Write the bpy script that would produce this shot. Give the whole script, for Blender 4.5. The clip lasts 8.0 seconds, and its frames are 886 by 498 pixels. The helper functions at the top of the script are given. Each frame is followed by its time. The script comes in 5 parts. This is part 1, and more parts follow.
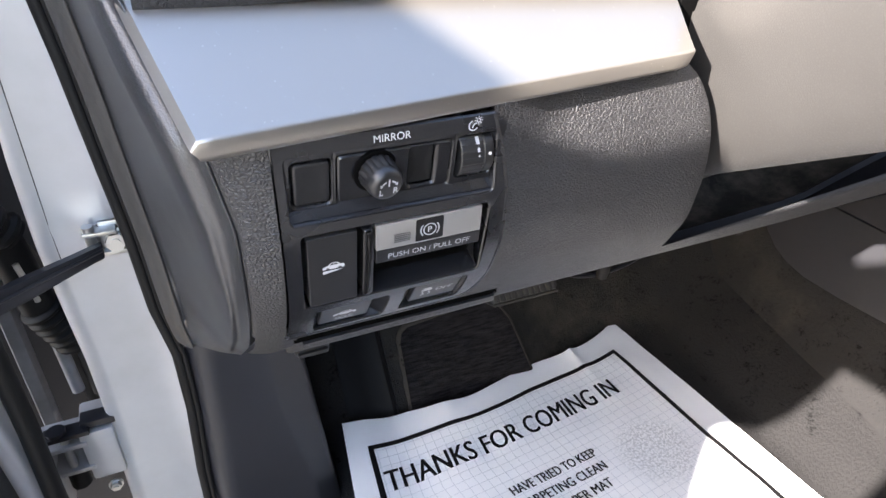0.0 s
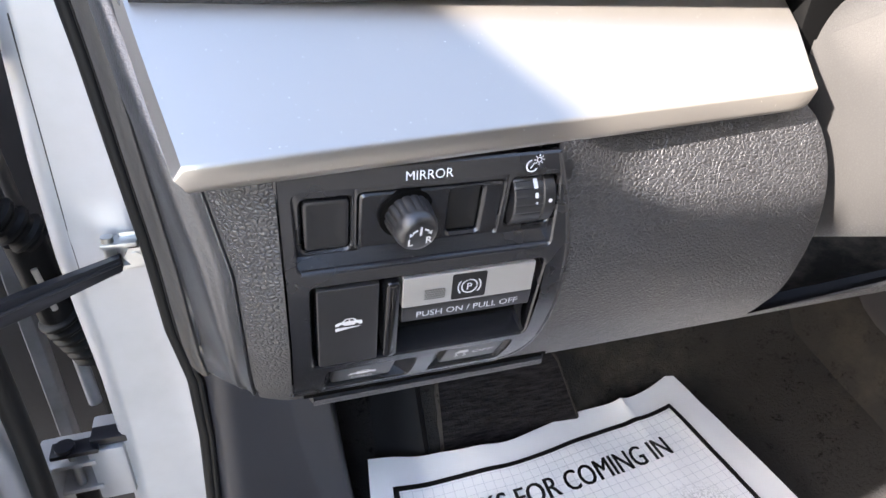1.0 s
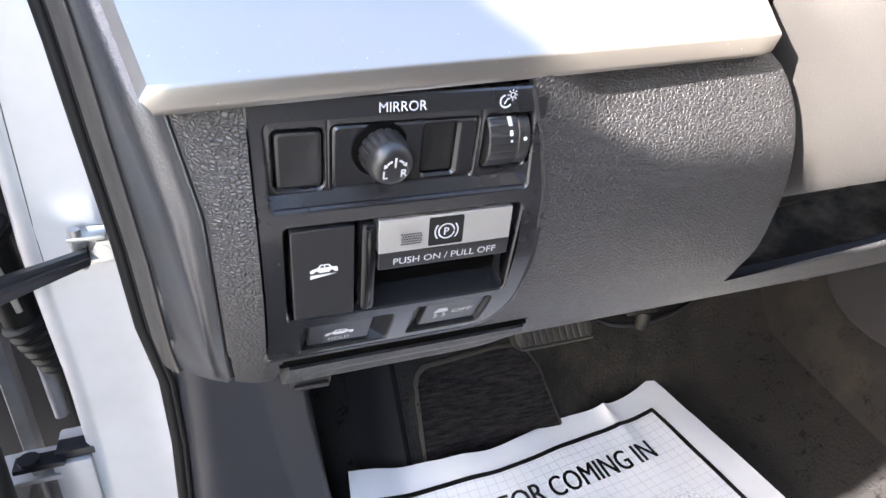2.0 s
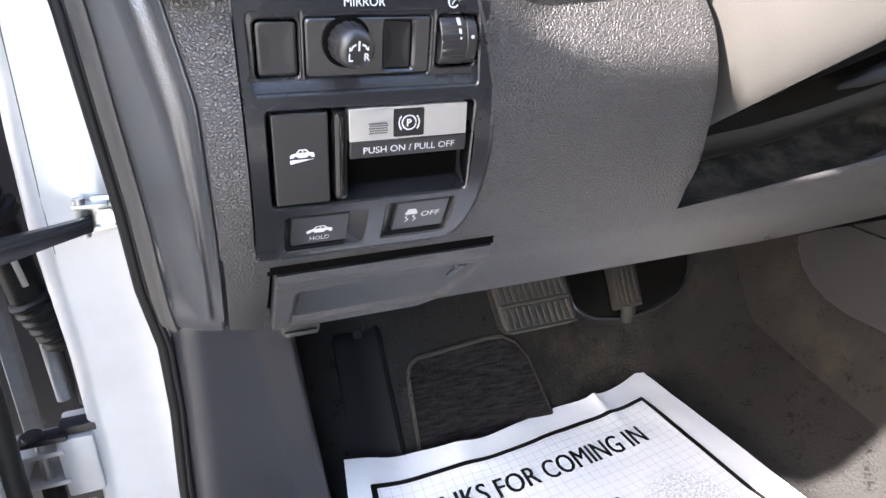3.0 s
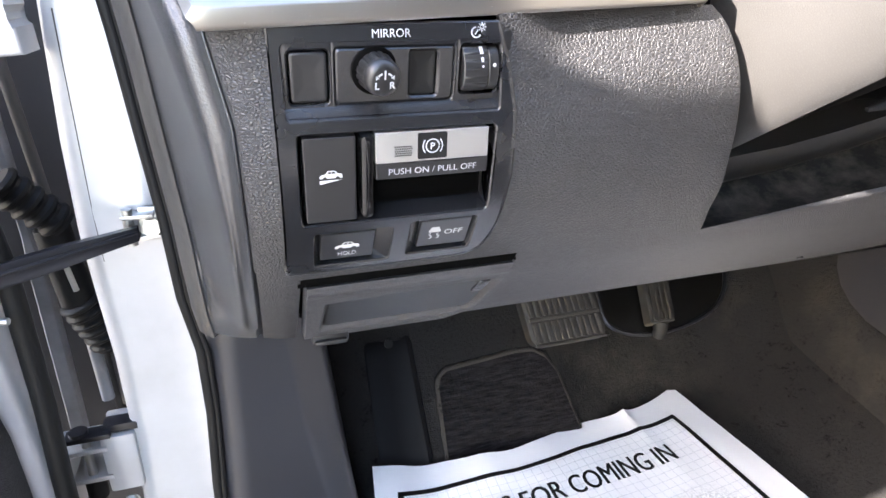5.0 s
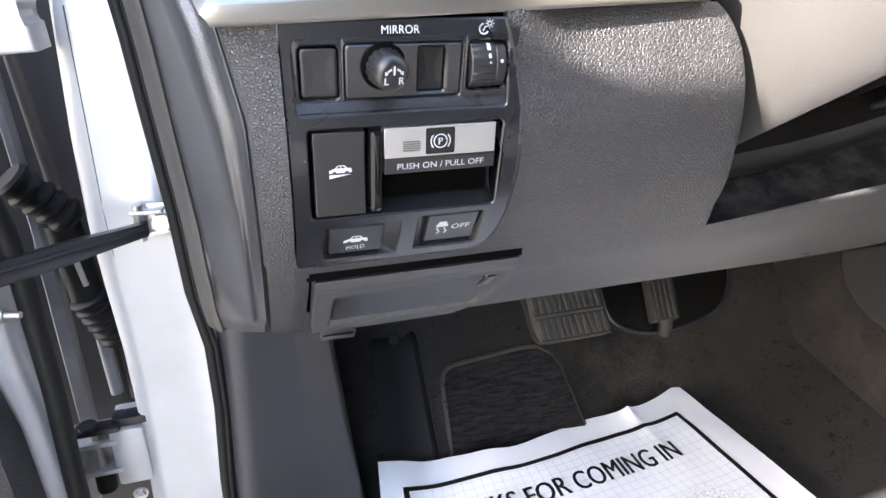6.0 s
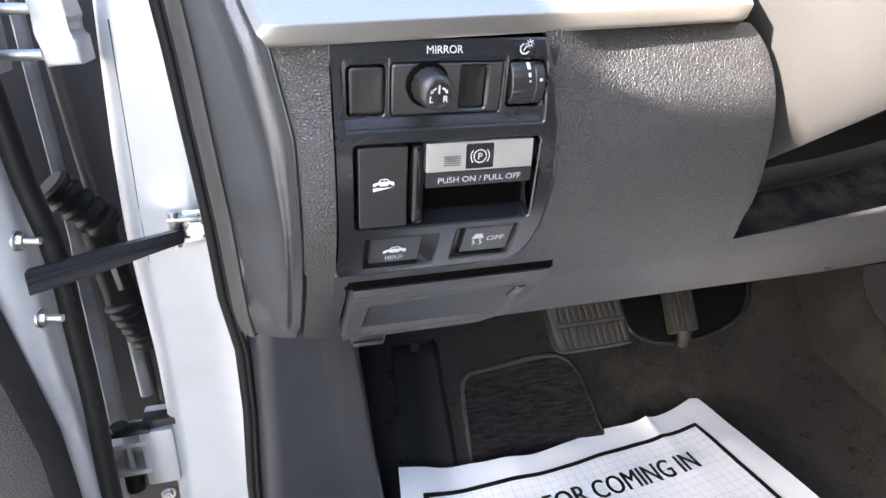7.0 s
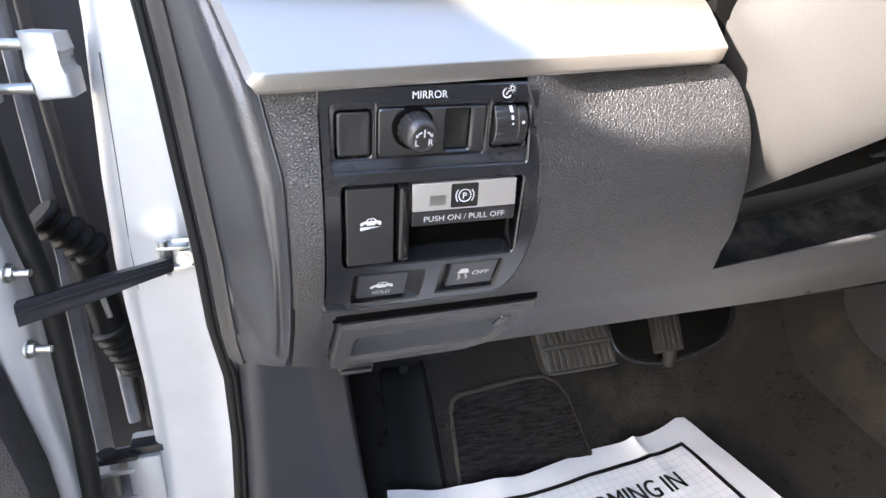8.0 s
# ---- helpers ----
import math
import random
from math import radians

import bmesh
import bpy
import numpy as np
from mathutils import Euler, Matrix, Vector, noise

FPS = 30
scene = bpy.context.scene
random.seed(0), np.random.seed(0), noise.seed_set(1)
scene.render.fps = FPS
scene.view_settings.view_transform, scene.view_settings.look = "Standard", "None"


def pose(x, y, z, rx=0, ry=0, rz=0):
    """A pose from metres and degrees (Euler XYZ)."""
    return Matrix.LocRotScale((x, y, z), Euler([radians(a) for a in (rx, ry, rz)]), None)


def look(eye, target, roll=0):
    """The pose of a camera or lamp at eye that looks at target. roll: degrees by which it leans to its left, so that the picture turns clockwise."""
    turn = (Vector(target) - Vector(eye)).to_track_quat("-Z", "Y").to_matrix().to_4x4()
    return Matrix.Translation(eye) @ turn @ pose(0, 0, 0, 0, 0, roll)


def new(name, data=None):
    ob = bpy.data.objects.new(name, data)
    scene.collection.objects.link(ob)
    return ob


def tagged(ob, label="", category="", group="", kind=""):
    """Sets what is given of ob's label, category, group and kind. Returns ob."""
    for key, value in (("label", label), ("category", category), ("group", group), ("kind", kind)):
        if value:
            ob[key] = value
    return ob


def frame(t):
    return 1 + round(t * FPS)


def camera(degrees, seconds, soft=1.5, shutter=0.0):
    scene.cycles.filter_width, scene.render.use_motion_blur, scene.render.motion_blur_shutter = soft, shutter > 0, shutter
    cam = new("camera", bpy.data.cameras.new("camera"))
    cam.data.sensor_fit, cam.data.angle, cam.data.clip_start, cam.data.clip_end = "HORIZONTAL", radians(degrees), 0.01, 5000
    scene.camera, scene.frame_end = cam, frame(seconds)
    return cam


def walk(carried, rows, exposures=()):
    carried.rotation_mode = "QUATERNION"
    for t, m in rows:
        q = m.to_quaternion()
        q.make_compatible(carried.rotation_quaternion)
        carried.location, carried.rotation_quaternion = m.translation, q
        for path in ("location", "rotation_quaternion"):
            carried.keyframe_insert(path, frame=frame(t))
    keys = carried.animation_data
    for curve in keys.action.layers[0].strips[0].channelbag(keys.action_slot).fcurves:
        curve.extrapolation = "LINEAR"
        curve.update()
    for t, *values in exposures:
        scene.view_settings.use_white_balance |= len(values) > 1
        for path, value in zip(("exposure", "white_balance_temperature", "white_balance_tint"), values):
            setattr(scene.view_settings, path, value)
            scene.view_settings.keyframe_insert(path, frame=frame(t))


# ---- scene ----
cam = camera(69.5, 8.0)
EXPOSURE = 3.14
PATH = [
    (0, (-0.037, 0.026, 0.723), (0.676, 1.556, -0.35), 1.6),
    (0.5, (-0.009, 0.055, 0.709), (0.608, 1.658, -0.315), 3.1),
    (1, (-0.011, 0.076, 0.709), (0.557, 1.687, -0.331), 3.2),
    (1.2, (-0.009, 0.079, 0.703), (0.553, 1.685, -0.349), 3.1),
    (2.3, (-0.022, 0.045, 0.665), (0.661, 1.696, -0.233), 2.0),
    (2.5, (-0.029, 0.03, 0.654), (0.64, 1.695, -0.23), 0.7),
    (3, (-0.021, 0.0, 0.628), (0.655, 1.706, -0.168), 0.5),
    (3.5, (-0.017, -0.002, 0.634), (0.651, 1.722, -0.13), 1.0),
    (4, (-0.012, -0.01, 0.636), (0.642, 1.718, -0.13), 0.6),
    (4.5, (-0.017, -0.012, 0.636), (0.578, 1.739, -0.126), 0.7),
    (5.8, (-0.017, -0.014, 0.638), (0.534, 1.745, -0.138), -0.2),
    (6, (-0.02, -0.016, 0.636), (0.536, 1.743, -0.137), 0.1),
    (6.5, (-0.024, -0.018, 0.64), (0.53, 1.748, -0.12), 0.2),
    (7, (-0.035, -0.02, 0.642), (0.489, 1.756, -0.112), 0.4),
    (7.5, (-0.029, -0.022, 0.649), (0.522, 1.757, -0.081), 0.1),
    (8, (-0.034, -0.023, 0.656), (0.525, 1.758, -0.06), 0.6),
]
walk(cam, [(t, look(eye, target, roll)) for t, eye, target, roll in PATH], exposures=[(t, EXPOSURE + e, k, 15) for t, e, k in ((0, 0.3, 6850), (0.5, 0.45, 6850), (1.0, 0.62, 6850), (2.5, 0.98, 6850), (3.5, 1.14, 6850), (4.5, 1.14, 6850), (6.0, 1.05, 6900), (7, 0.98, 6900), (8, 0.93, 6950))])


from mathutils import geometry
# ---- world, sun ----
world = bpy.data.worlds.new("sky")
scene.world = world
world.use_nodes = True
wn = world.node_tree
sky = wn.nodes.new("ShaderNodeTexSky")
sky.sky_type, sky.sun_disc = "NISHITA", False
SUN = Vector((-0.84, -0.285, 0.46)).normalized()
sky.sun_elevation = math.asin(SUN.z)
sky.sun_rotation = math.atan2(SUN.x, SUN.y)
wn.links.new(sky.outputs[0], wn.nodes["Background"].inputs[0])
wn.nodes["Background"].inputs[1].default_value = 0.105
sun = new("sun", bpy.data.lights.new("sun", "SUN"))
sun.data.energy, sun.data.angle, sun.data.color = 5.0, radians(0.53), (1.0, 0.965, 0.91)
sun.matrix_world = look((-6, -1, 4), Vector((-6, -1, 4)) - SUN)


# ---- materials ----
def principled(name, colour, rough=0.5, metal=0.0, spec=0.5):
    m = bpy.data.materials.new(name)
    m.use_nodes = True
    b = m.node_tree.nodes["Principled BSDF"]
    b.inputs["Base Color"].default_value = (*colour, 1)
    b.inputs["Roughness"].default_value = rough
    b.inputs["Metallic"].default_value = metal
    b.inputs["Specular IOR Level"].default_value = spec
    return m


def node(m, kind, **values):
    n = m.node_tree.nodes.new("ShaderNode" + kind)
    for k, v in values.items():
        n.inputs[k].default_value = v
    return n


def wire(m, a, b):
    m.node_tree.links.new(a, b)


def coords(m):
    return node(m, "TexCoord").outputs["Object"]


def noise_tex(m, scale, detail=3.0, rough=0.55, vec=None):
    n = node(m, "TexNoise", Scale=scale, Detail=detail, Roughness=rough)
    wire(m, vec or coords(m), n.inputs["Vector"])
    return n.outputs["Fac"]


def mixed(m, fac, low, high, lo=0.3, hi=0.7):
    """The base colour runs from low to high as fac runs from lo to hi."""
    r = node(m, "ValToRGB")
    r.color_ramp.elements[0].position, r.color_ramp.elements[1].position = lo, hi
    r.color_ramp.elements[0].color, r.color_ramp.elements[1].color = (*low, 1), (*high, 1)
    wire(m, fac, r.inputs[0])
    return r.outputs[0]


def ranged(m, fac, a, b, lo=0.3, hi=0.7):
    n = node(m, "MapRange")
    n.inputs[1].default_value, n.inputs[2].default_value = lo, hi
    n.inputs[3].default_value, n.inputs[4].default_value = a, b
    wire(m, fac, n.inputs[0])
    return n.outputs[0]


def bumped(m, height, strength, distance, after=None):
    n = node(m, "Bump", Strength=strength, Distance=distance)
    wire(m, height, n.inputs["Height"])
    if after:
        wire(m, after, n.inputs["Normal"])
    wire(m, n.outputs[0], m.node_tree.nodes["Principled BSDF"].inputs["Normal"])
    return n.outputs[0]


def set_in(m, key, socket):
    wire(m, socket, m.node_tree.nodes["Principled BSDF"].inputs[key])


def grained(name, low, high, rough, cell, depth, fine=0.12, spec=0.5, fade=None):
    """Moulded plastic with a leather grain: rounded pebbles with thin creases; fade: heights between which the grain smooths out."""
    m = principled(name, low, rough, 0, spec)
    stretch = node(m, "VectorMath")
    stretch.operation = "MULTIPLY"
    obj = node(m, "TexCoord").outputs["Object"]
    wire(m, obj, stretch.inputs[0])
    stretch.inputs[1].default_value = (0.8, 1.1, 1.1)
    vec = stretch.outputs[0]
    warp = node(m, "TexNoise", Scale=cell * 0.45, Detail=2.0)
    wire(m, vec, warp.inputs["Vector"])
    add = node(m, "VectorMath")
    add.operation = "MULTIPLY_ADD"
    wire(m, warp.outputs["Color"], add.inputs[0])
    add.inputs[1].default_value = (1.1 / cell, 1.1 / cell, 1.1 / cell)
    wire(m, vec, add.inputs[2])
    crease = node(m, "TexVoronoi", Scale=cell)
    crease.feature = "DISTANCE_TO_EDGE"
    wire(m, add.outputs[0], crease.inputs["Vector"])
    small = node(m, "TexVoronoi", Scale=cell * 2.3)
    small.feature = "SMOOTH_F1"
    small.inputs["Smoothness"].default_value = 0.5
    wire(m, add.outputs[0], small.inputs["Vector"])
    r = node(m, "MapRange")
    r.inputs[1].default_value, r.inputs[2].default_value = 0.0, 0.5
    wire(m, crease.outputs["Distance"], r.inputs[0])
    rounded = node(m, "Math")
    rounded.operation = "POWER"
    wire(m, r.outputs[0], rounded.inputs[0])
    rounded.inputs[1].default_value = 0.6
    tiny = node(m, "Math")
    tiny.operation = "MULTIPLY_ADD"
    wire(m, ranged(m, small.outputs["Distance"], 1.0, 0.0, 0.1, 0.75), tiny.inputs[0])
    tiny.inputs[1].default_value = 0.10
    wire(m, rounded.outputs[0], tiny.inputs[2])
    height = tiny.outputs[0]
    if fade:
        sep = node(m, "SeparateXYZ")
        wire(m, obj, sep.inputs[0])
        mul = node(m, "Math")
        mul.operation = "MULTIPLY"
        wire(m, height, mul.inputs[0])
        wire(m, ranged(m, sep.outputs[2], 0.22, 1.0, fade[0], fade[1]), mul.inputs[1])
        height = mul.outputs[0]
    n1 = bumped(m, height, 1.0, depth)
    bumped(m, noise_tex(m, cell * 5, 2.0), fine, depth * 0.25, n1)
    big = noise_tex(m, 14, 4.0)
    set_in(m, "Base Color", mixed(m, big, low, high))
    set_in(m, "Roughness", ranged(m, r.outputs[0], rough + 0.2, rough, 0.0, 1.0))
    return m


def smooth_plastic(name, low, high, rough, fine=900, depth=0.0002, dust=0.0, spec=0.5):
    m = principled(name, low, rough, 0, spec)
    big = noise_tex(m, 9, 5.0)
    col = mixed(m, big, low, high)
    if dust:
        spots = mixed(m, noise_tex(m, 520, 1.0), (0, 0, 0), (1, 1, 1), 0.78, 0.8)
        mx = node(m, "Mix")
        mx.data_type = "RGBA"
        wire(m, spots, mx.inputs["Factor"])
        wire(m, col, mx.inputs["A"])
        mx.inputs["B"].default_value = (dust, dust * 0.97, dust * 0.9, 1)
        col = mx.outputs["Result"]
    set_in(m, "Base Color", col)
    set_in(m, "Roughness", ranged(m, big, rough - 0.02, rough + 0.05))
    bumped(m, noise_tex(m, fine, 2.0), 0.25, depth)
    return m


LEATHER = grained("leather_grain_vinyl", (0.009, 0.0089, 0.0103), (0.0122, 0.012, 0.0137), 0.36, 580, 0.0005, spec=0.92, fade=(0.02, 0.085))
LEATHER_FINE = grained("fine_grain_vinyl", (0.024, 0.024, 0.0268), (0.031, 0.0306, 0.0338), 0.36, 640, 0.0004, spec=0.9)
BEZEL = smooth_plastic("satin_black_plastic", (0.0118, 0.0122, 0.0142), (0.0158, 0.0162, 0.0186), 0.25, 1600, 0.00005, 0.06, 0.8)
BUTTON = smooth_plastic("matt_black_plastic", (0.0125, 0.0125, 0.0135), (0.016, 0.016, 0.017), 0.36, 1800, 0.00005, 0.06, 0.75)
# ledge plastic darkened for the shade of panel and column above it
LEDGE = smooth_plastic("shaded_ledge_plastic", (0.0045, 0.0042, 0.0062), (0.006, 0.0056, 0.008), 0.5, 900, 0.0002, 0.0, 0.3)
GLOSS = smooth_plastic("gloss_black_plastic", (0.006, 0.006, 0.0066), (0.009, 0.009, 0.0095), 0.14, 1800, 0.00002, 0.0, 0.6)
# near-black: the shade of gaps and hidden depths is put into this colour
BLACK = smooth_plastic("void_shade_black", (0.001, 0.001, 0.001), (0.002, 0.002, 0.002), 0.7, spec=0.05)
FOOT = smooth_plastic("scuffed_black_plastic", (0.003, 0.003, 0.0036), (0.0075, 0.0075, 0.0085), 0.55, 120, 0.0006, 0.0, 0.08)
RUBBER = smooth_plastic("black_rubber", (0.004, 0.004, 0.0045), (0.007, 0.007, 0.007), 0.55, 700, 0.0002, 0.0, 0.22)
RUBBER_GREY = smooth_plastic("textured_grey_rubber", (0.034, 0.032, 0.031), (0.05, 0.047, 0.044), 0.6, 520, 0.0012)
END_CAP = smooth_plastic("charcoal_side_plastic", (0.025, 0.026, 0.0296), (0.038, 0.039, 0.0425), 0.32, 900, 0.0016, 0.16, 1.0)
KICK = smooth_plastic("slate_plastic", (0.015, 0.016, 0.0205), (0.0205, 0.0217, 0.027), 0.42, 900, 0.0003)
CONSOLE = smooth_plastic("slate_console_plastic", (0.0095, 0.0096, 0.012), (0.013, 0.0132, 0.016), 0.5, 900, 0.0003)
BEAM = smooth_plastic("dusty_taupe_plastic", (0.014, 0.0132, 0.013), (0.024, 0.0225, 0.0215), 0.45, 300, 0.0004)
COLUMN = grained("taupe_grain_plastic", (0.022, 0.0209, 0.02), (0.027, 0.0257, 0.0247), 0.45, 640, 0.00005)
WHITE = principled("white_print", (0.55, 0.56, 0.58), 0.5)
GREY_PRINT = principled("grey_print", (0.5, 0.5, 0.5), 0.5)
INK = principled("black_ink", (0.006, 0.006, 0.0065), 0.45)
HEADLINER = smooth_plastic("headliner_cloth", (0.35, 0.34, 0.32), (0.4, 0.39, 0.37), 0.9, 300, 0.0005)
DOOR_TRIM = grained("dark_door_vinyl", (0.016, 0.016, 0.018), (0.022, 0.022, 0.024), 0.5, 420, 0.0004)

TRIM = principled("satin_silver", (0.405, 0.375, 0.337), 0.3, 0.85)
set_in(TRIM, "Roughness", ranged(TRIM, noise_tex(TRIM, 35, 3.0), 0.28, 0.33))
set_in(TRIM, "Base Color", mixed(TRIM, noise_tex(TRIM, 900, 1.0), (0.405, 0.375, 0.337), (0.8, 0.77, 0.72), 0.77, 0.8))
bumped(TRIM, noise_tex(TRIM, 2200, 2.0), 0.06, 0.00008)

PLATE = principled("brushed_silver_plate", (0.5, 0.49, 0.47), 0.38, 0.7)
set_in(PLATE, "Roughness", ranged(PLATE, noise_tex(PLATE, 900, 3.0), 0.36, 0.42))

PAINT = principled("silver_body_paint", (0.5, 0.5, 0.51), 0.36, 0.3)
set_in(PAINT, "Base Color", mixed(PAINT, noise_tex(PAINT, 16, 5.0), (0.43, 0.429, 0.43), (0.505, 0.507, 0.52)))
set_in(PAINT, "Roughness", ranged(PAINT, noise_tex(PAINT, 12, 2.0), 0.33, 0.42))
# dark grey that holds the shadow on the wing's inner side
WING = smooth_plastic("shaded_wing_grey", (0.014, 0.014, 0.0165), (0.026, 0.026, 0.03), 0.6, 160, 0.0008)
PRIMER = principled("dull_grey_primer", (0.2, 0.21, 0.23), 0.45, 0.2)
set_in(PRIMER, "Base Color", mixed(PRIMER, noise_tex(PRIMER, 25, 5.0), (0.15, 0.155, 0.165), (0.26, 0.27, 0.295)))

STEEL = principled("zinc_steel", (0.5, 0.5, 0.48), 0.32, 0.95)
set_in(STEEL, "Roughness", ranged(STEEL, noise_tex(STEEL, 300, 3.0), 0.28, 0.4))
STRAP = smooth_plastic("black_painted_steel", (0.008, 0.009, 0.012), (0.016, 0.016, 0.02), 0.3, 250, 0.00006)
PEDAL = smooth_plastic("worn_pedal_rubber", (0.03, 0.027, 0.024), (0.075, 0.068, 0.058), 0.65, 160, 0.0008)
set_in(PEDAL, "Base Color", mixed(PEDAL, noise_tex(PEDAL, 45, 4.0, 0.6), (0.012, 0.0112, 0.0102), (0.036, 0.0325, 0.028), 0.3, 0.75))
PEDAL_WELL = smooth_plastic("scuffed_gloss_black", (0.002, 0.002, 0.0022), (0.007, 0.0065, 0.006), 0.3, 60, 0.0015, 0.0, 0.5)
PEDAL_BASE = smooth_plastic("dusty_pedal_rubber", (0.008, 0.0075, 0.007), (0.017, 0.0155, 0.0135), 0.65, 160, 0.0006)
DUSTY = principled("dusty_dark_plastic", (0.02, 0.018, 0.016), 0.7)
set_in(DUSTY, "Base Color", mixed(DUSTY, noise_tex(DUSTY, 26, 6.0, 0.7), (0.009, 0.0085, 0.008), (0.14, 0.124, 0.105), 0.44, 0.74))


def carpet(name, low, high, dirt, scale=1.0, spot=None):
    m = principled(name, low, 0.95, 0, 0.06)
    pile = noise_tex(m, 900 * scale, 2.0, 0.7)
    tuft = noise_tex(m, 240 * scale, 3.0, 0.6)
    stain = noise_tex(m, 7, 5.0, 0.6)
    blot = node(m, "Math")
    blot.operation = "MULTIPLY_ADD"
    wire(m, noise_tex(m, 38, 4.0, 0.6), blot.inputs[0])
    blot.inputs[1].default_value = 1.3
    wire(m, tuft, blot.inputs[2])
    base = mixed(m, blot.outputs[0], low, high, 0.8, 1.6)
    mx = node(m, "Mix")
    mx.data_type = "RGBA"
    fac = ranged(m, stain, 0.0, 0.8, 0.56, 0.8)
    if spot:
        sub = node(m, "VectorMath")
        sub.operation = "SUBTRACT"
        wire(m, coords(m), sub.inputs[0])
        sub.inputs[1].default_value = spot
        far = node(m, "VectorMath")
        far.operation = "LENGTH"
        wire(m, sub.outputs[0], far.inputs[0])
        near = node(m, "Math")
        near.operation = "MULTIPLY"
        wire(m, ranged(m, far.outputs[1], 1.0, 0.0, 0.03, 0.2), near.inputs[0])
        wire(m, ranged(m, noise_tex(m, 22, 5.0, 0.65), 0.15, 1.0, 0.35, 0.65), near.inputs[1])
        top = node(m, "Math")
        top.operation = "MAXIMUM"
        wire(m, fac, top.inputs[0])
        wire(m, near.outputs[0], top.inputs[1])
        fac = top.outputs[0]
    wire(m, fac, mx.inputs["Factor"])
    wire(m, base, mx.inputs["A"])
    mx.inputs["B"].default_value = (*dirt, 1)
    set_in(m, "Base Color", mx.outputs["Result"])
    n1 = bumped(m, tuft, 0.8, 0.002)
    bumped(m, pile, 0.8, 0.0012, n1)
    return m


CARPET = carpet("charcoal_carpet", (0.0038, 0.0037, 0.0040), (0.0185, 0.018, 0.0182), (0.048, 0.0425, 0.036), spot=(0.45, 0.61, 0.11))
MAT = carpet("ribbed_mat_carpet", (0.005, 0.005, 0.0055), (0.012, 0.0115, 0.012), (0.014, 0.012, 0.010))
BINDING = carpet("mat_binding", (0.016, 0.015, 0.0135), (0.052, 0.048, 0.042), (0.045, 0.04, 0.034), 1.5)
_st = node(MAT, "VectorMath")
_st.operation = "MULTIPLY"
wire(MAT, coords(MAT), _st.inputs[0])
_st.inputs[1].default_value = (45.0, 300.0, 300.0)
_w = noise_tex(MAT, 1.0, 4.0, 0.65, _st.outputs[0])
set_in(MAT, "Base Color", mixed(MAT, _w, (0.006, 0.0057, 0.0064), (0.026, 0.024, 0.0255), 0.35, 0.75))
_wb = node(MAT, "Bump", Strength=0.6, Distance=0.0012)
wire(MAT, _w, _wb.inputs["Height"])
wire(MAT, MAT.node_tree.nodes["Principled BSDF"].inputs["Normal"].links[0].from_socket, _wb.inputs["Normal"])
set_in(MAT, "Normal", _wb.outputs[0])
ASPHALT = principled("grey_asphalt", (0.1, 0.1, 0.1), 0.9)
set_in(ASPHALT, "Base Color", mixed(ASPHALT, noise_tex(ASPHALT, 60, 6.0), (0.08, 0.08, 0.08), (0.13, 0.129, 0.127)))
bumped(ASPHALT, noise_tex(ASPHALT, 150, 4.0), 0.6, 0.004)

GLASS = principled("clear_glass", (0.95, 0.97, 0.96), 0.0)
GLASS.node_tree.nodes["Principled BSDF"].inputs["Transmission Weight"].default_value = 1.0

# printed paper: faint square grid, in the sheet's own metres
PAPER = principled("printed_paper", (0.8, 0.8, 0.8), 0.75, 0, 0.2)
_uv = node(PAPER, "UVMap")
_sep = node(PAPER, "SeparateXYZ")
wire(PAPER, _uv.outputs[0], _sep.inputs[0])
_lines = []
for _k in (0, 1):
    _a = node(PAPER, "Math")
    _a.operation = "PINGPONG"
    wire(PAPER, _sep.outputs[_k], _a.inputs[0])
    _a.inputs[1].default_value = 0.0057
    _b = node(PAPER, "Math")
    _b.operation = "LESS_THAN"
    wire(PAPER, _a.outputs[0], _b.inputs[0])
    _b.inputs[1].default_value = 0.0003
    _lines.append(_b.outputs[0])
_m = node(PAPER, "Math")
_m.operation = "MAXIMUM"
wire(PAPER, _lines[0], _m.inputs[0])
wire(PAPER, _lines[1], _m.inputs[1])
_in = []
for _k, _lo, _hi in ((0, 0.031, 0.407), (1, 0.043, 0.60)):
    for _op, _val in (("GREATER_THAN", _lo), ("LESS_THAN", _hi)):
        _c = node(PAPER, "Math")
        _c.operation = _op
        wire(PAPER, _sep.outputs[_k], _c.inputs[0])
        _c.inputs[1].default_value = _val
        _in.append(_c.outputs[0])
_acc = _m.outputs[0]
for _s in _in:
    _x = node(PAPER, "Math")
    _x.operation = "MULTIPLY"
    wire(PAPER, _acc, _x.inputs[0])
    wire(PAPER, _s, _x.inputs[1])
    _acc = _x.outputs[0]
set_in(PAPER, "Base Color", mixed(PAPER, _acc, (0.88, 0.88, 0.89), (0.66, 0.67, 0.70), 0.0, 1.0))
# a grey stippled shoe smudge beside the small print
_off = node(PAPER, "VectorMath")
_off.operation = "SUBTRACT"
wire(PAPER, _uv.outputs[0], _off.inputs[0])
_off.inputs[1].default_value = (0.338, 0.198, 0)
_len = node(PAPER, "VectorMath")
_len.operation = "LENGTH"
wire(PAPER, _off.outputs[0], _len.inputs[0])
_stip = ranged(PAPER, noise_tex(PAPER, 330, 3.0, 0.6, _uv.outputs[0]), 0.0, 1.0, 0.47, 0.56)
_mask = ranged(PAPER, _len.outputs[1], 0.55, 0.0, 0.035, 0.06)
_mul = node(PAPER, "Math")
_mul.operation = "MULTIPLY"
wire(PAPER, _stip, _mul.inputs[0])
wire(PAPER, _mask, _mul.inputs[1])
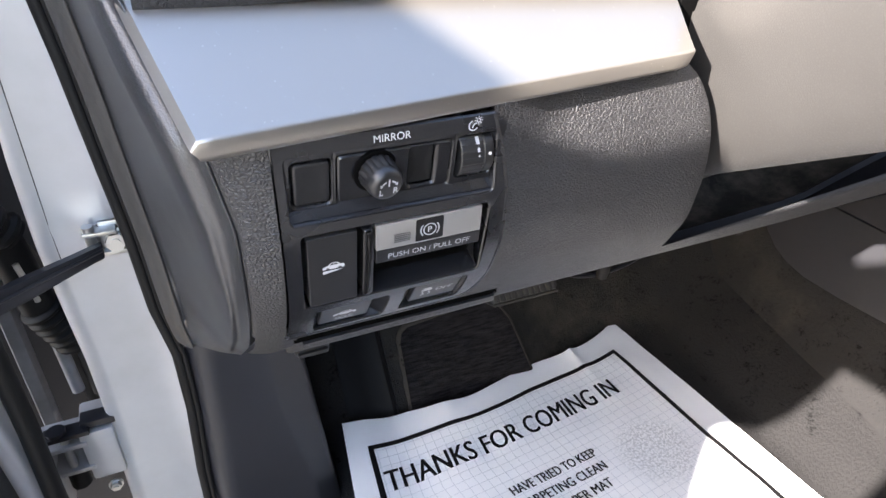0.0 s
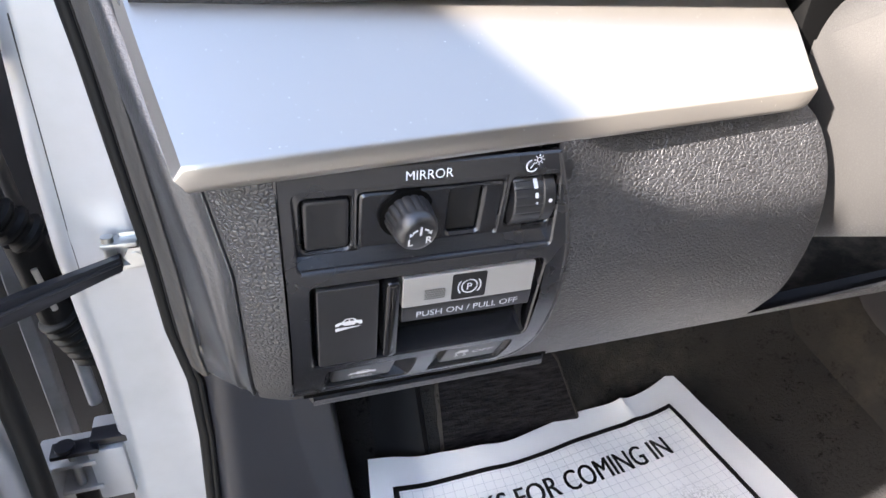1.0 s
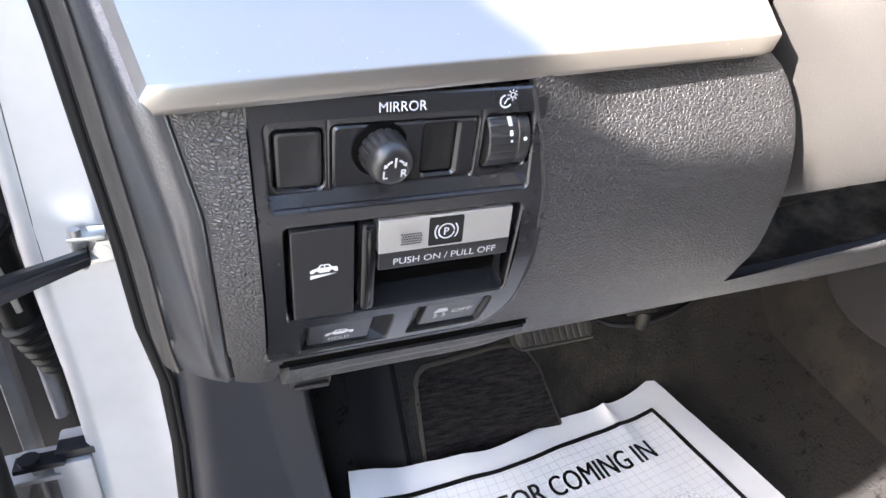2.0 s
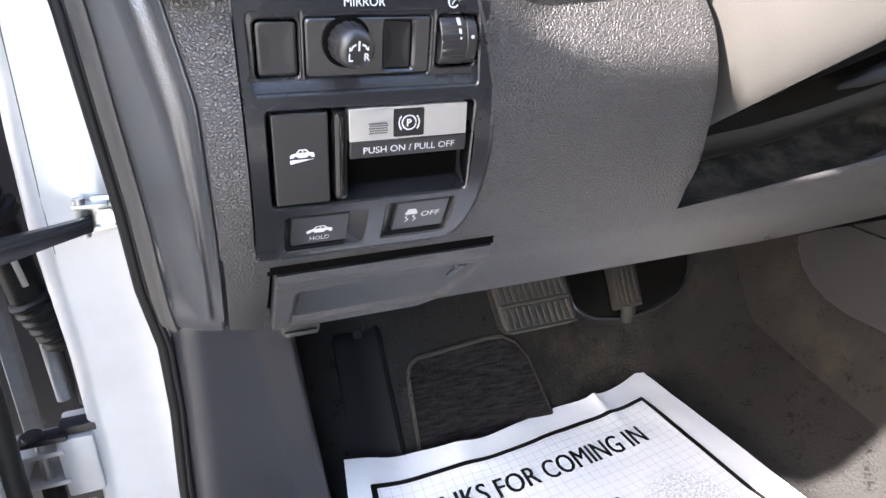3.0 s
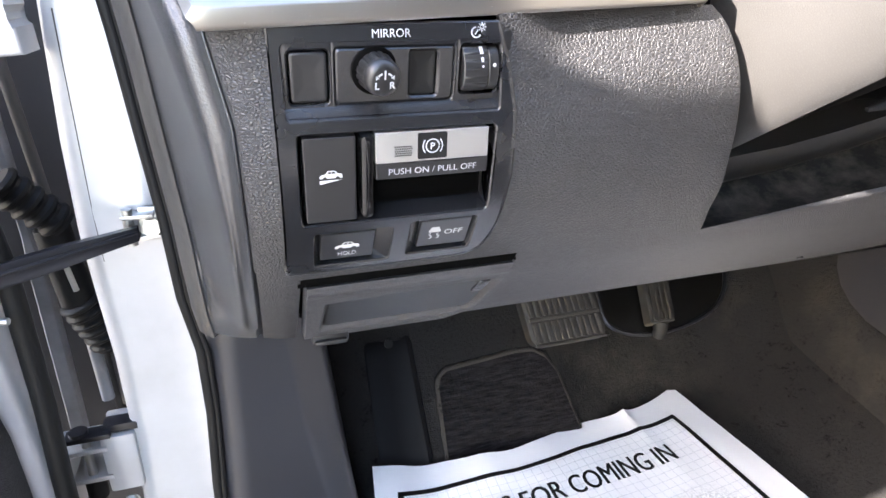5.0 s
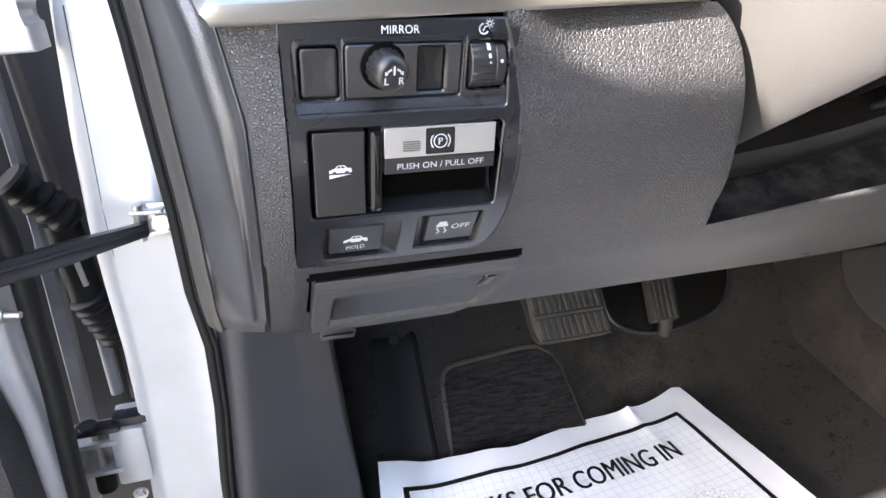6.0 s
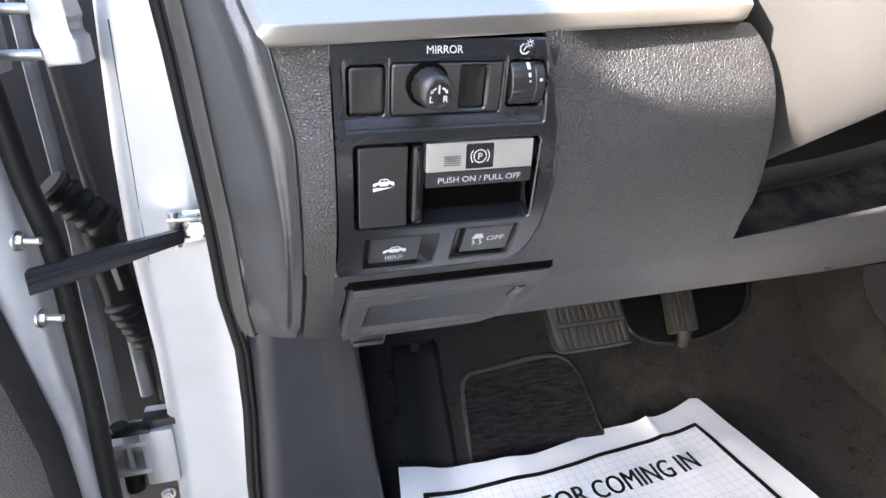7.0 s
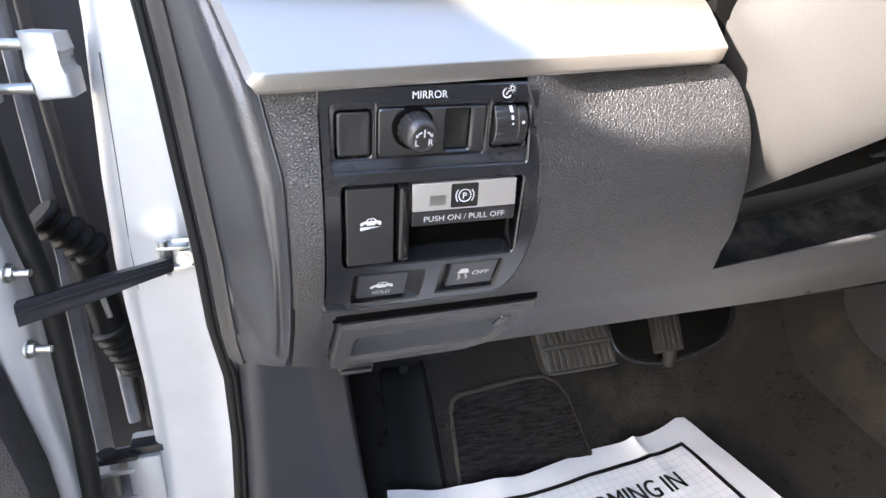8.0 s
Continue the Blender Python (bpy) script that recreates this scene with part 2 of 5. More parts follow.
_mx = node(PAPER, "Mix")
_mx.data_type = "RGBA"
wire(PAPER, _mul.outputs[0], _mx.inputs["Factor"])
wire(PAPER, mixed(PAPER, _acc, (0.88, 0.88, 0.89), (0.66, 0.67, 0.70), 0.0, 1.0), _mx.inputs["A"])
_mx.inputs["B"].default_value = (0.42, 0.42, 0.43, 1)
set_in(PAPER, "Base Color", _mx.outputs["Result"])
bumped(PAPER, noise_tex(PAPER, 40, 3.0), 0.15, 0.002)


# ---- mesh helpers ----
def part(name, bm, material, parent=None, label="", flat=False):
    bmesh.ops.recalc_face_normals(bm, faces=bm.faces)
    for f in bm.faces:
        f.smooth = not flat
    for e in bm.edges:
        if len(e.link_faces) == 2 and e.calc_face_angle(0) > radians(38):
            e.smooth = False
    me = bpy.data.meshes.new(name)
    bm.to_mesh(me)
    bm.free()
    me.materials.append(material)
    ob = new(name, me)
    if parent:
        ob.parent = parent
    if label:
        ob["label"] = label
    return ob


def thing(name, x, y, z, label, category, group="", kind=""):
    ob = new(name)
    ob.empty_display_size = 0.02
    ob.location = (x, y, z)
    bpy.context.view_layer.update()
    return tagged(ob, label, category, group, kind)


def under(name, bm, material, parent, label=""):
    """A part whose mesh is given in the world's metres, under a thing that stands at its own place."""
    base = parent.matrix_world.translation if parent.parent is None else parent.parent.matrix_world.translation
    bm.transform(Matrix.Translation(-Vector(base)))
    return part(name, bm, material, parent, label)


def box(x0, x1, y0, y1, z0, z1, bevel=0.0, segments=2):
    bm = bmesh.new()
    bmesh.ops.create_cube(bm, size=1, matrix=Matrix.Translation(((x0 + x1) / 2, (y0 + y1) / 2, (z0 + z1) / 2))
                          @ Matrix.Diagonal((x1 - x0, y1 - y0, z1 - z0, 1)))
    if bevel:
        bmesh.ops.bevel(bm, geom=bm.edges[:], offset=bevel, segments=segments, affect="EDGES", profile=0.6)
    return bm


def joined(*bms):
    out = bmesh.new()
    for b in bms:
        me = bpy.data.meshes.new("tmp")
        b.to_mesh(me)
        b.free()
        out.from_mesh(me)
        bpy.data.meshes.remove(me)
    return out


def sheet(rows, closed=False):
    """A quad mesh through rows of points, all of one length."""
    bm = bmesh.new()
    vs = [[bm.verts.new(p) for p in r] for r in rows]
    for a, b in zip(vs, vs[1:]):
        n = len(a)
        for i in range(n if closed else n - 1):
            j = (i + 1) % n
            try:
                bm.faces.new((a[i], a[j], b[j], b[i]))
            except ValueError:
                pass
    return bm


def thick(bm, depth):
    """Gives an open sheet thickness."""
    bmesh.ops.recalc_face_normals(bm, faces=bm.faces)
    bmesh.ops.solidify(bm, geom=bm.faces[:], thickness=depth)
    return bm


def tube(points, radius, sides=10, flatten=1.0, cap=True):
    """A tube along points; radius may be a list."""
    pts = [Vector(p) for p in points]
    rad = radius if isinstance(radius, (list, tuple)) else [radius] * len(pts)
    rows = []
    side = None
    for i, p in enumerate(pts):
        t = (pts[min(i + 1, len(pts) - 1)] - pts[max(i - 1, 0)]).normalized()
        if side is None:
            side = t.cross(Vector((0, 0, 1)) if abs(t.z) < 0.9 else Vector((0, 1, 0))).normalized()
        side = (side - t * side.dot(t)).normalized()
        up = t.cross(side)
        rows.append([p + (side * math.cos(a) + up * math.sin(a) * flatten) * rad[i]
                     for a in (2 * math.pi * k / sides for k in range(sides))])
    bm = sheet(rows, True)
    if cap:
        bm.verts.ensure_lookup_table()
        n = len(bm.verts)
        bm.faces.new([bm.verts[k] for k in range(sides)])
        bm.faces.new([bm.verts[n - 1 - k] for k in range(sides)])
    return bm


# the knee panel's section: height against depth, extruded across the car
PZ = [0.395, 0.405, 0.421, 0.438, 0.455, 0.47, 0.488, 0.505, 0.522, 0.535, 0.552, 0.57, 0.58, 0.59, 0.60, 0.61, 0.62, 0.63, 0.64]
PY = [0.412, 0.397, 0.378, 0.359, 0.340, 0.3225, 0.306, 0.2925, 0.281, 0.2755, 0.2707, 0.2685, 0.2687, 0.2697, 0.2716, 0.2744, 0.2782, 0.2832, 0.29]


def depth_at(z, x=0.0):
    """Depth of the panel's face; beyond the switches its shoulder rolls back under the trim."""
    w = 0.006
    roll = min(1.0, max(0.0, (x - 0.106) / 0.035))
    y = sum(np.interp(z + k * w, PZ, PY) for k in (-1, -0.5, 0, 0.5, 1)) / 5
    return float(y if z < 0.57 else 0.2685 + (y - 0.2685) * roll * roll * (3 - 2 * roll))


def on_panel(x, z, d=0.0):
    """The point at x, z on the knee panel, raised by d along its normal."""
    slope = (depth_at(z + 0.002, x) - depth_at(z - 0.002, x)) / 0.004
    n = Vector((0, -1, slope)).normalized()
    return Vector((x, depth_at(z, x), z)) + n * d


def flat_at(zc):
    """A flat surface that touches the panel at height zc."""
    base = on_panel(0, zc)
    slope = (depth_at(zc + 0.003) - depth_at(zc - 0.003)) / 0.006
    n = Vector((0, -1, slope)).normalized()

    def m(x, z, d=0.0):
        return Vector((x, base.y + slope * (z - zc), z)) + n * d
    return m


def rrect(x0, x1, z0, z1, r, n=4):
    pts = []
    for cx, cz, a0 in ((x1 - r, z1 - r, 0), (x0 + r, z1 - r, 90), (x0 + r, z0 + r, 180), (x1 - r, z0 + r, 270)):
        for k in range(n + 1):
            a = radians(a0 + 90 * k / n)
            pts.append((cx + r * math.cos(a), cz + r * math.sin(a)))
    return pts


def pad(x0, x1, z0, z1, r, d0, d1, bev, m=on_panel, dome=0.0):
    """A key: a rounded block on the panel with softened upper edges."""
    rows = []
    for ins, d in ((0, d0), (0, d1 - bev), (bev * 0.3, d1 - bev * 0.3), (bev, d1), (bev * 1.15, d1), (bev * 1.3, d1)):
        rows.append([m(x, z, d) for x, z in rrect(x0 + ins, x1 - ins, z0 + ins, z1 - ins, max(r - ins * 0.6, 0.0002))])
    w, h = (x1 - x0) / 2 - bev, (z1 - z0) / 2 - bev
    for k in (0.75, 0.4):
        rows.append([m(x, z, d1 + dome * (1 - k * k)) for x, z in
                     rrect((x0 + x1) / 2 - w * k, (x0 + x1) / 2 + w * k, (z0 + z1) / 2 - h * k, (z0 + z1) / 2 + h * k, r * 0.5 * k)])
    bm = sheet(rows, True)
    bm.verts.ensure_lookup_table()
    n = len(bm.verts)
    k = len(rows[0])
    bm.faces.new([bm.verts[n - 1 - i] for i in range(k)])
    return bm


def inside(x, y, loops):
    """Even-odd test of a point against all the loops."""
    hit = False
    for lp in loops:
        for (x0, y0), (x1, y1) in zip(lp, lp[1:] + lp[:1]):
            if (y0 > y) != (y1 > y) and x < x0 + (y - y0) * (x1 - x0) / (y1 - y0):
                hit = not hit
    return hit


def filled(loops):
    """A flat 2D mesh (x, z) of an outline with holes."""
    loops = [list(lp) for lp in loops]
    pts, edges = [], []
    for lp in loops:
        n = len(pts)
        pts += [Vector((float(a) * 1000, float(c) * 1000)) for a, c in lp]
        edges += [(n + k, n + (k + 1) % len(lp)) for k in range(len(lp))]
    vs, _, faces, _, _, _ = geometry.delaunay_2d_cdt(pts, edges, [], 0, 1e-5)
    bm = bmesh.new()
    out = [bm.verts.new((v.x / 1000, v.y / 1000, 0)) for v in vs]
    for f in faces:
        cx, cy = sum(out[k].co.x for k in f) / len(f), sum(out[k].co.y for k in f) / len(f)
        if inside(cx, cy, loops):
            bm.faces.new([out[k] for k in f])
    bmesh.ops.delete(bm, geom=[v for v in bm.verts if not v.link_faces], context="VERTS")
    return bm


def plate(outer, holes, d, depth, m=on_panel, cuts=(), chamfer=0.0007):
    """A moulded plate with openings: softened rims and walls that go down by depth. Holes: (x0, x1, z0, z1, r)."""
    grow = [rrect(a - chamfer, b + chamfer, c - chamfer, e + chamfer, r + chamfer) for a, b, c, e, r in holes]
    bm = filled([outer] + grow)
    for z in cuts:
        bmesh.ops.bisect_plane(bm, geom=bm.verts[:] + bm.edges[:] + bm.faces[:], plane_co=(0, z, 0), plane_no=(0, 1, 0))
    for v in bm.verts:
        v.co = m(v.co.x, v.co.y, d)
    walls = []
    for g, (a, b, c, e, r) in zip(grow, holes):
        inner = rrect(a, b, c, e, r)
        walls.append(sheet([[m(x, z, d) for x, z in g], [m(x, z, d - chamfer) for x, z in inner],
                            [m(x, z, d - depth) for x, z in inner]], True))
    cx = sum(p[0] for p in outer) / len(outer)
    cz = sum(p[1] for p in outer) / len(outer)
    big = [(x + 0.0008 * np.sign(x - cx), z + 0.0008 * np.sign(z - cz)) for x, z in outer]
    walls.append(sheet([[m(x, z, d) for x, z in outer], [m(x, z, d - 0.0008) for x, z in big],
                        [m(x, z, d - 0.006) for x, z in big]], True))
    return joined(bm, *walls)


def flat_shape(loops, m, d):
    bm = filled(loops)
    for v in bm.verts:
        v.co = m(v.co.x, v.co.y, d)
    return bm


def letters(words, size, m, x, z, d, align="LEFT", stretch=1.0, lean=0.0, bold=0.0, width=0.0):
    """Lettering laid on a surface m, its baseline starting at x, z."""
    cu = bpy.data.curves.new("lettering", "FONT")
    cu.body, cu.size, cu.align_x, cu.resolution_u, cu.offset, cu.shear = words, size, align, 3, bold, lean
    ob = bpy.data.objects.new("lettering", cu)
    scene.collection.objects.link(ob)
    bpy.context.view_layer.update()
    me = bpy.data.meshes.new_from_object(ob.evaluated_get(bpy.context.evaluated_depsgraph_get()))
    bpy.data.objects.remove(ob)
    bm = bmesh.new()
    bm.from_mesh(me)
    bpy.data.meshes.remove(me)
    if width:
        stretch = width / (max(v.co.x for v in bm.verts) - min(v.co.x for v in bm.verts))
    for v in bm.verts:
        v.co = m(x + v.co.x * stretch, z + v.co.y, d)
    return bm


def arc(cx, cz, r, w, a0, a1, n=10):
    out = [(cx + (r + w / 2) * math.cos(radians(a0 + (a1 - a0) * k / n)), cz + (r + w / 2) * math.sin(radians(a0 + (a1 - a0) * k / n))) for k in range(n + 1)]
    inn = [(cx + (r - w / 2) * math.cos(radians(a0 + (a1 - a0) * k / n)), cz + (r - w / 2) * math.sin(radians(a0 + (a1 - a0) * k / n))) for k in range(n + 1)]
    return out + inn[::-1]


def bar(x0, z0, x1, z1, w):
    v = Vector((x1 - x0, z1 - z0)).normalized() * w / 2
    return [(x0 + v.y, z0 - v.x), (x1 + v.y, z1 - v.x), (x1 - v.y, z1 + v.x), (x0 - v.y, z0 + v.x)]


def car_icon(x, z, s):
    """A little side view of a saloon car, s wide, lower left at x, z."""
    out = [(0, .1), (0, .22), (.1, .28), (.25, .31), (.36, .45), (.4, .46), (.64, .46), (.7, .44), (.8, .32), (.97, .3), (1, .22), (1, .1), (.88, .1), (.86, .15), (.82, .18), (.76, .18), (.72, .15), (.7, .1), (.32, .1), (.3, .15), (.26, .18), (.2, .18), (.16, .15), (.14, .1)]
    front = [(.335, .315), (.40, .415), (.50, .415), (.50, .315)]
    rear = [(.54, .315), (.54, .415), (.64, .41), (.72, .32)]
    return [[(x + a * s, z + b * s) for a, b in lp] for lp in (out, front, rear)]


# ---- ground and the plain shell of the car ----
g = bmesh.new()
bmesh.ops.create_grid(g, x_segments=4, y_segments=4, size=400, matrix=Matrix.Translation((0, 0, -0.3)))
tagged(part("ground", g, ASPHALT), "grey sunlit asphalt of a car park", "ground", kind="structure")


def floor_at(x, y):
    """Height of the footwell carpet."""
    k = min(1.0, max(0.0, (x - 0.34) / 0.12))
    start, slope = 0.578 + 0.045 * k, 1.5 - 0.35 * k
    z = 0.035 + 0.15 * (min(y, start) - 0.3) + slope * max(0.0, y - start)
    z += 0.05 * max(0.0, x - 0.62) / 0.1 if x > 0.62 else 0.0
    z += 0.004 * noise.noise((x * 9, y * 9, 0)) + 0.0025 * noise.noise((x * 30, y * 30, 3))
    return z


rows = []
for j in range(60):
    y = -0.9 + j * 0.5 / 15 if j < 30 else 0.1 + (j - 30) * 0.88 / 29
    rows.append([(x, y, floor_at(x, y)) for x in [-0.03 + 0.79 * i / 50 for i in range(51)]])
tagged(part("footwell_carpet", thick(sheet(rows), 0.01), CARPET), "dark charcoal footwell carpet with brown dirt stains", "carpet", kind="structure")
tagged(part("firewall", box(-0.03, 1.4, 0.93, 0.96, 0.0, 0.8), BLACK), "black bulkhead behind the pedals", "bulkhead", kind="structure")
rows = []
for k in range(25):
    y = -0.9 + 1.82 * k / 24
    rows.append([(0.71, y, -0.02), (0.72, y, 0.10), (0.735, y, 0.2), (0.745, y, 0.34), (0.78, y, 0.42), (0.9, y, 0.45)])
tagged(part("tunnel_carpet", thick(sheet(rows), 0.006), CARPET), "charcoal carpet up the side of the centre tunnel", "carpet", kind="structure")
# two unseen black pieces added to keep sky light out of the footwell
tagged(part("cowl", box(-0.06, 1.4, 0.70, 0.96, 0.772, 0.792), BLACK), "unseen plain black cowl added to block light under the windscreen", "cowl", kind="structure")
tagged(part("footwell_shade_side", box(-0.034, -0.024, 0.50, 0.95, 0.36, 0.772), BLACK), "unseen plain black side added to shade the footwell behind the dashboard", "wall", kind="structure")
tagged(part("headliner", box(0.02, 1.4, -1.2, -0.06, 1.2, 1.23), HEADLINER), "pale grey cloth headliner", "headliner", kind="structure")
tagged(part("cabin_wall_far", box(1.4, 1.43, -1.2, 0.9, -0.05, 1.0), KICK), "dark plain far side of the cabin", "wall", kind="structure")
tagged(part("cabin_wall_rear", box(0.0, 1.43, -1.23, -1.2, -0.05, 1.2), KICK), "dark plain rear of the cabin", "wall", kind="structure")

tagged(part("cabin_wall_left", box(-0.06, 0.0, -1.2, -0.5, -0.05, 1.2), KICK), "dark plain near side of the cabin", "wall", kind="structure")
tagged(part("door_sill", box(-0.12, -0.02, -1.2, 0.47, -0.12, 0.055, 0.012), KICK), "dark plastic door sill", "sill", kind="structure")
pane = part("windscreen", sheet([[(0.0, -0.06, 1.215), (1.36, -0.06, 1.215)], [(-0.06, 0.76, 0.765), (1.4, 0.76, 0.765)]]), GLASS)
pane.visible_shadow = False
tagged(pane, "clear windscreen glass", "windscreen", kind="structure")

# unseen board added outside the open door, cut to shade dashboard and floor
board = thing("sun_shade_board", -0.9, 0.3, -0.3, "unseen pale board on two posts, added outside the car to shape the sun", "board")


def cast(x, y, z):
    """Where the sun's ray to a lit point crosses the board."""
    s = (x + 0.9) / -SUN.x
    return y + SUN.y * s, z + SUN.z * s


# top edge and opening, cut backwards from the wanted sunlit areas
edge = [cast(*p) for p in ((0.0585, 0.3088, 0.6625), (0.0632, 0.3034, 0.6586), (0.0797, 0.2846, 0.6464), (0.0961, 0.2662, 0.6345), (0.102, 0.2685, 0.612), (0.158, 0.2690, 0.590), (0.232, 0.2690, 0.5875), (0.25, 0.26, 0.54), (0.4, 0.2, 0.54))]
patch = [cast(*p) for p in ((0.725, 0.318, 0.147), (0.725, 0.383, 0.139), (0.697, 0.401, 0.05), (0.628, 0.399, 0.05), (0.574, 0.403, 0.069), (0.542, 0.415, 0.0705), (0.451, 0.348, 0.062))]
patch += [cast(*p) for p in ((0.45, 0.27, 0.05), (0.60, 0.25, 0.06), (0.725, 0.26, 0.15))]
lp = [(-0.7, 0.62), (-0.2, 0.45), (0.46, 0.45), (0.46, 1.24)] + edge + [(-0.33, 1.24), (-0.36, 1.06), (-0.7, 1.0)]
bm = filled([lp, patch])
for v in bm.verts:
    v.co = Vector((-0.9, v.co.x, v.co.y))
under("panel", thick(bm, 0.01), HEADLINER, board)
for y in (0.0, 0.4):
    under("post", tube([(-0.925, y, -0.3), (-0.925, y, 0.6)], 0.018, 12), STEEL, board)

# ---- knee panel ----
knee = thing("lower_dashboard", 0.1, 0.3, 0.4, "black leather-grained lower dashboard knee panel", "dashboard panel")


def left_edge(z):
    return float(np.interp(z, [0.39, 0.45, 0.533, 0.578, 0.62], [-0.017, -0.0165, -0.0164, -0.0169, -0.0247]))


def right_edge(z):
    return float(np.interp(z, [0.482, 0.4835, 0.486, 0.49, 0.51, 0.547, 0.572, 0.59, 0.602, 0.61, 0.617, 0.622, 0.6245, 0.63], [0.2685, 0.2645, 0.2625, 0.2605, 0.2505, 0.2430, 0.2408, 0.2392, 0.2368, 0.2342, 0.2310, 0.2278, 0.2245, 0.221]))


BZ = [0.4965, 0.4985, 0.503, 0.51, 0.52, 0.55, 0.58, 0.6, 0.6205, 0.64]
BX = [0.0890, 0.0985, 0.1042, 0.1068, 0.1085, 0.1105, 0.110, 0.1065, 0.1005, 0.0945]


def hole_right(z):
    return float(np.interp(z, BZ, BX))


def strip_back(x):
    """How far the strip beside the switches turns back towards the door."""
    a = max(0.0, -0.002 - x)
    return Vector((0, 0.30 * a + 9.0 * a * a, 0))


zs_top = [0.6265 - (0.6265 - 0.5035) * k / 25 for k in range(26)] + [0.5015, 0.4995, 0.498, 0.4965]
left_rows = [[on_panel(x, z) + strip_back(x) for x in [left_edge(z) + (-0.002 - left_edge(z)) * k / 8 for k in range(9)]] for z in zs_top]
lp = sheet([[r[0] + Vector((-0.0015, 0.006, 0))] + [r[0] + Vector((-0.001, 0.0015, 0))] + r + [r[-1] + Vector((0, 0.004, 0))] for r in left_rows])
right_rows = []
for z in zs_top + [0.493, 0.4895]:
    a, b = hole_right(z), right_edge(z)
    r = [on_panel(a + (b - a) * k / 16, z) for k in range(17)]
    right_rows.append([r[0] + Vector((0, 0.004 if z > 0.4964 else 0.00005, 0))] + r + [r[-1] + Vector((0.0012, 0.0006, 0)), r[-1] + Vector((0.0022, 0.0025, 0)), r[-1] + Vector((0.0024, 0.03, 0))])
rp = sheet(right_rows)
zs_mid = [0.4965, 0.493, 0.4895]
mp = sheet([[on_panel(x, z) + strip_back(x) for x in [left_edge(z) + (-0.002 - left_edge(z)) * k / 8 for k in range(9)] + [-0.002 + (hole_right(z) + 0.002) * k / 24 for k in range(1, 25)]] for z in zs_mid])
zs_low = [0.4895 - (0.4895 - 0.397) * k / 20 for k in range(21)]
ll = sheet([[on_panel(x, z) + strip_back(x) for x in [left_edge(z) + (-0.002 - left_edge(z)) * k / 8 for k in range(9)] + [0.0, 0.003, 0.0055]] for z in zs_low])


def bay_front(x):
    """Height of the lower face's upper edge along the opening under the steering column."""
    return float(np.interp(x, [0.2625, 0.2631, 0.2642, 0.266, 0.2688, 0.273, 0.28, 0.303, 0.353, 0.404, 0.468, 0.55, 0.76], [0.4865, 0.4848, 0.4832, 0.4818, 0.4808, 0.4803, 0.4801, 0.4802, 0.4822, 0.4885, 0.502, 0.523, 0.56]))


def drawer_right(z):
    return float(np.interp(z, [0.395, 0.405, 0.411, 0.416, 0.421, 0.428, 0.437, 0.447, 0.458, 0.467, 0.476, 0.487], [0.118, 0.1245, 0.1295, 0.1335, 0.1368, 0.1392, 0.1402, 0.1399, 0.1385, 0.1365, 0.134, 0.1315]))


rl = []
for z in zs_low:
    a = drawer_right(z)
    e = right_edge(max(z, 0.4865))
    b = e + 0.0005 if z > 0.4865 else 0.76
    xs = [a + (e - a) * k / 12 for k in range(13)] + [e + (b - e) * (k / 60) ** 2.2 for k in range(1, 61)]
    row = []
    for x in xs:
        zz = 0.397 + (z - 0.397) * (bay_front(x) - 0.397) / 0.0895 if z < 0.4866 and x > e - 0.0001 else z
        row.append(on_panel(x, zz) + Vector((0, 0, 0.012 * max(0, (x - 0.42) / 0.3) ** 2 * (0.4895 - z) / 0.0925)))
    rl.append(row)
lowr = sheet(rl)
under("left_strip", joined(lp, ll), LEATHER, knee)
main = joined(rp, mp)
bmesh.ops.remove_doubles(main, verts=main.verts, dist=0.0001)
under("face", main, LEATHER, knee)
under("lower_face", lowr, LEATHER, knee, "smoother grey lower edge")
under("lower_lip", sheet([[on_panel(x, 0.397) for x in np.linspace(0.12, 0.76, 20)], [on_panel(x, 0.397) + Vector((0, 0.006, -0.002)) for x in np.linspace(0.12, 0.76, 20)],
                          [on_panel(x, 0.397) + Vector((0, 0.05, 0.0)) for x in np.linspace(0.12, 0.76, 20)]]), LEATHER, knee)
under("backing", box(-0.012, 0.225, 0.315, 0.33, 0.492, 0.63), BLACK, knee)
under("screw_cap", tube([on_panel(0.452, 0.409, -0.002), on_panel(0.452, 0.409, 0.0015)], 0.0028, 10), BUTTON, knee)

# open bay under the steering column, at the right of the panel
BAYX = [0.258 + 0.022 * k for k in range(18)]


def bay_lip(x):
    return float(np.interp(x, [0.262, 0.295, 0.346, 0.40, 0.428, 0.483, 0.6], [0.480, 0.4805, 0.4825, 0.4855, 0.489, 0.505, 0.535]))


def beam_foot(x):
    return float(np.interp(x, [0.24, 0.321, 0.369, 0.424, 0.482, 0.522, 0.62], [0.489, 0.499, 0.504, 0.513, 0.525, 0.535, 0.56]))


rows = []
for x in [0.2625 + 0.0125 * k for k in range(32)]:
    f0 = on_panel(x, bay_front(x))
    rows.append([f0 + Vector((0, 0.0004, -0.0002)), f0 + Vector((0, 0.003, -0.0012)), f0 + Vector((0, 0.009, -0.0032)), Vector((x, 0.3245, bay_lip(x) - 0.003)), Vector((x, 0.328, bay_lip(x))), Vector((x, 0.3295, bay_lip(x) - 0.0005)), Vector((x, 0.333, bay_lip(x) - 0.007))])
under("bay_ledge", sheet(rows), LEDGE, knee, "smooth ledge of the opening, its shade put into a dark colour")
bay = thing("column_bracket", 0.4, 0.42, 0.45, "dusty black bracket and beam inside the column opening", "bracket")
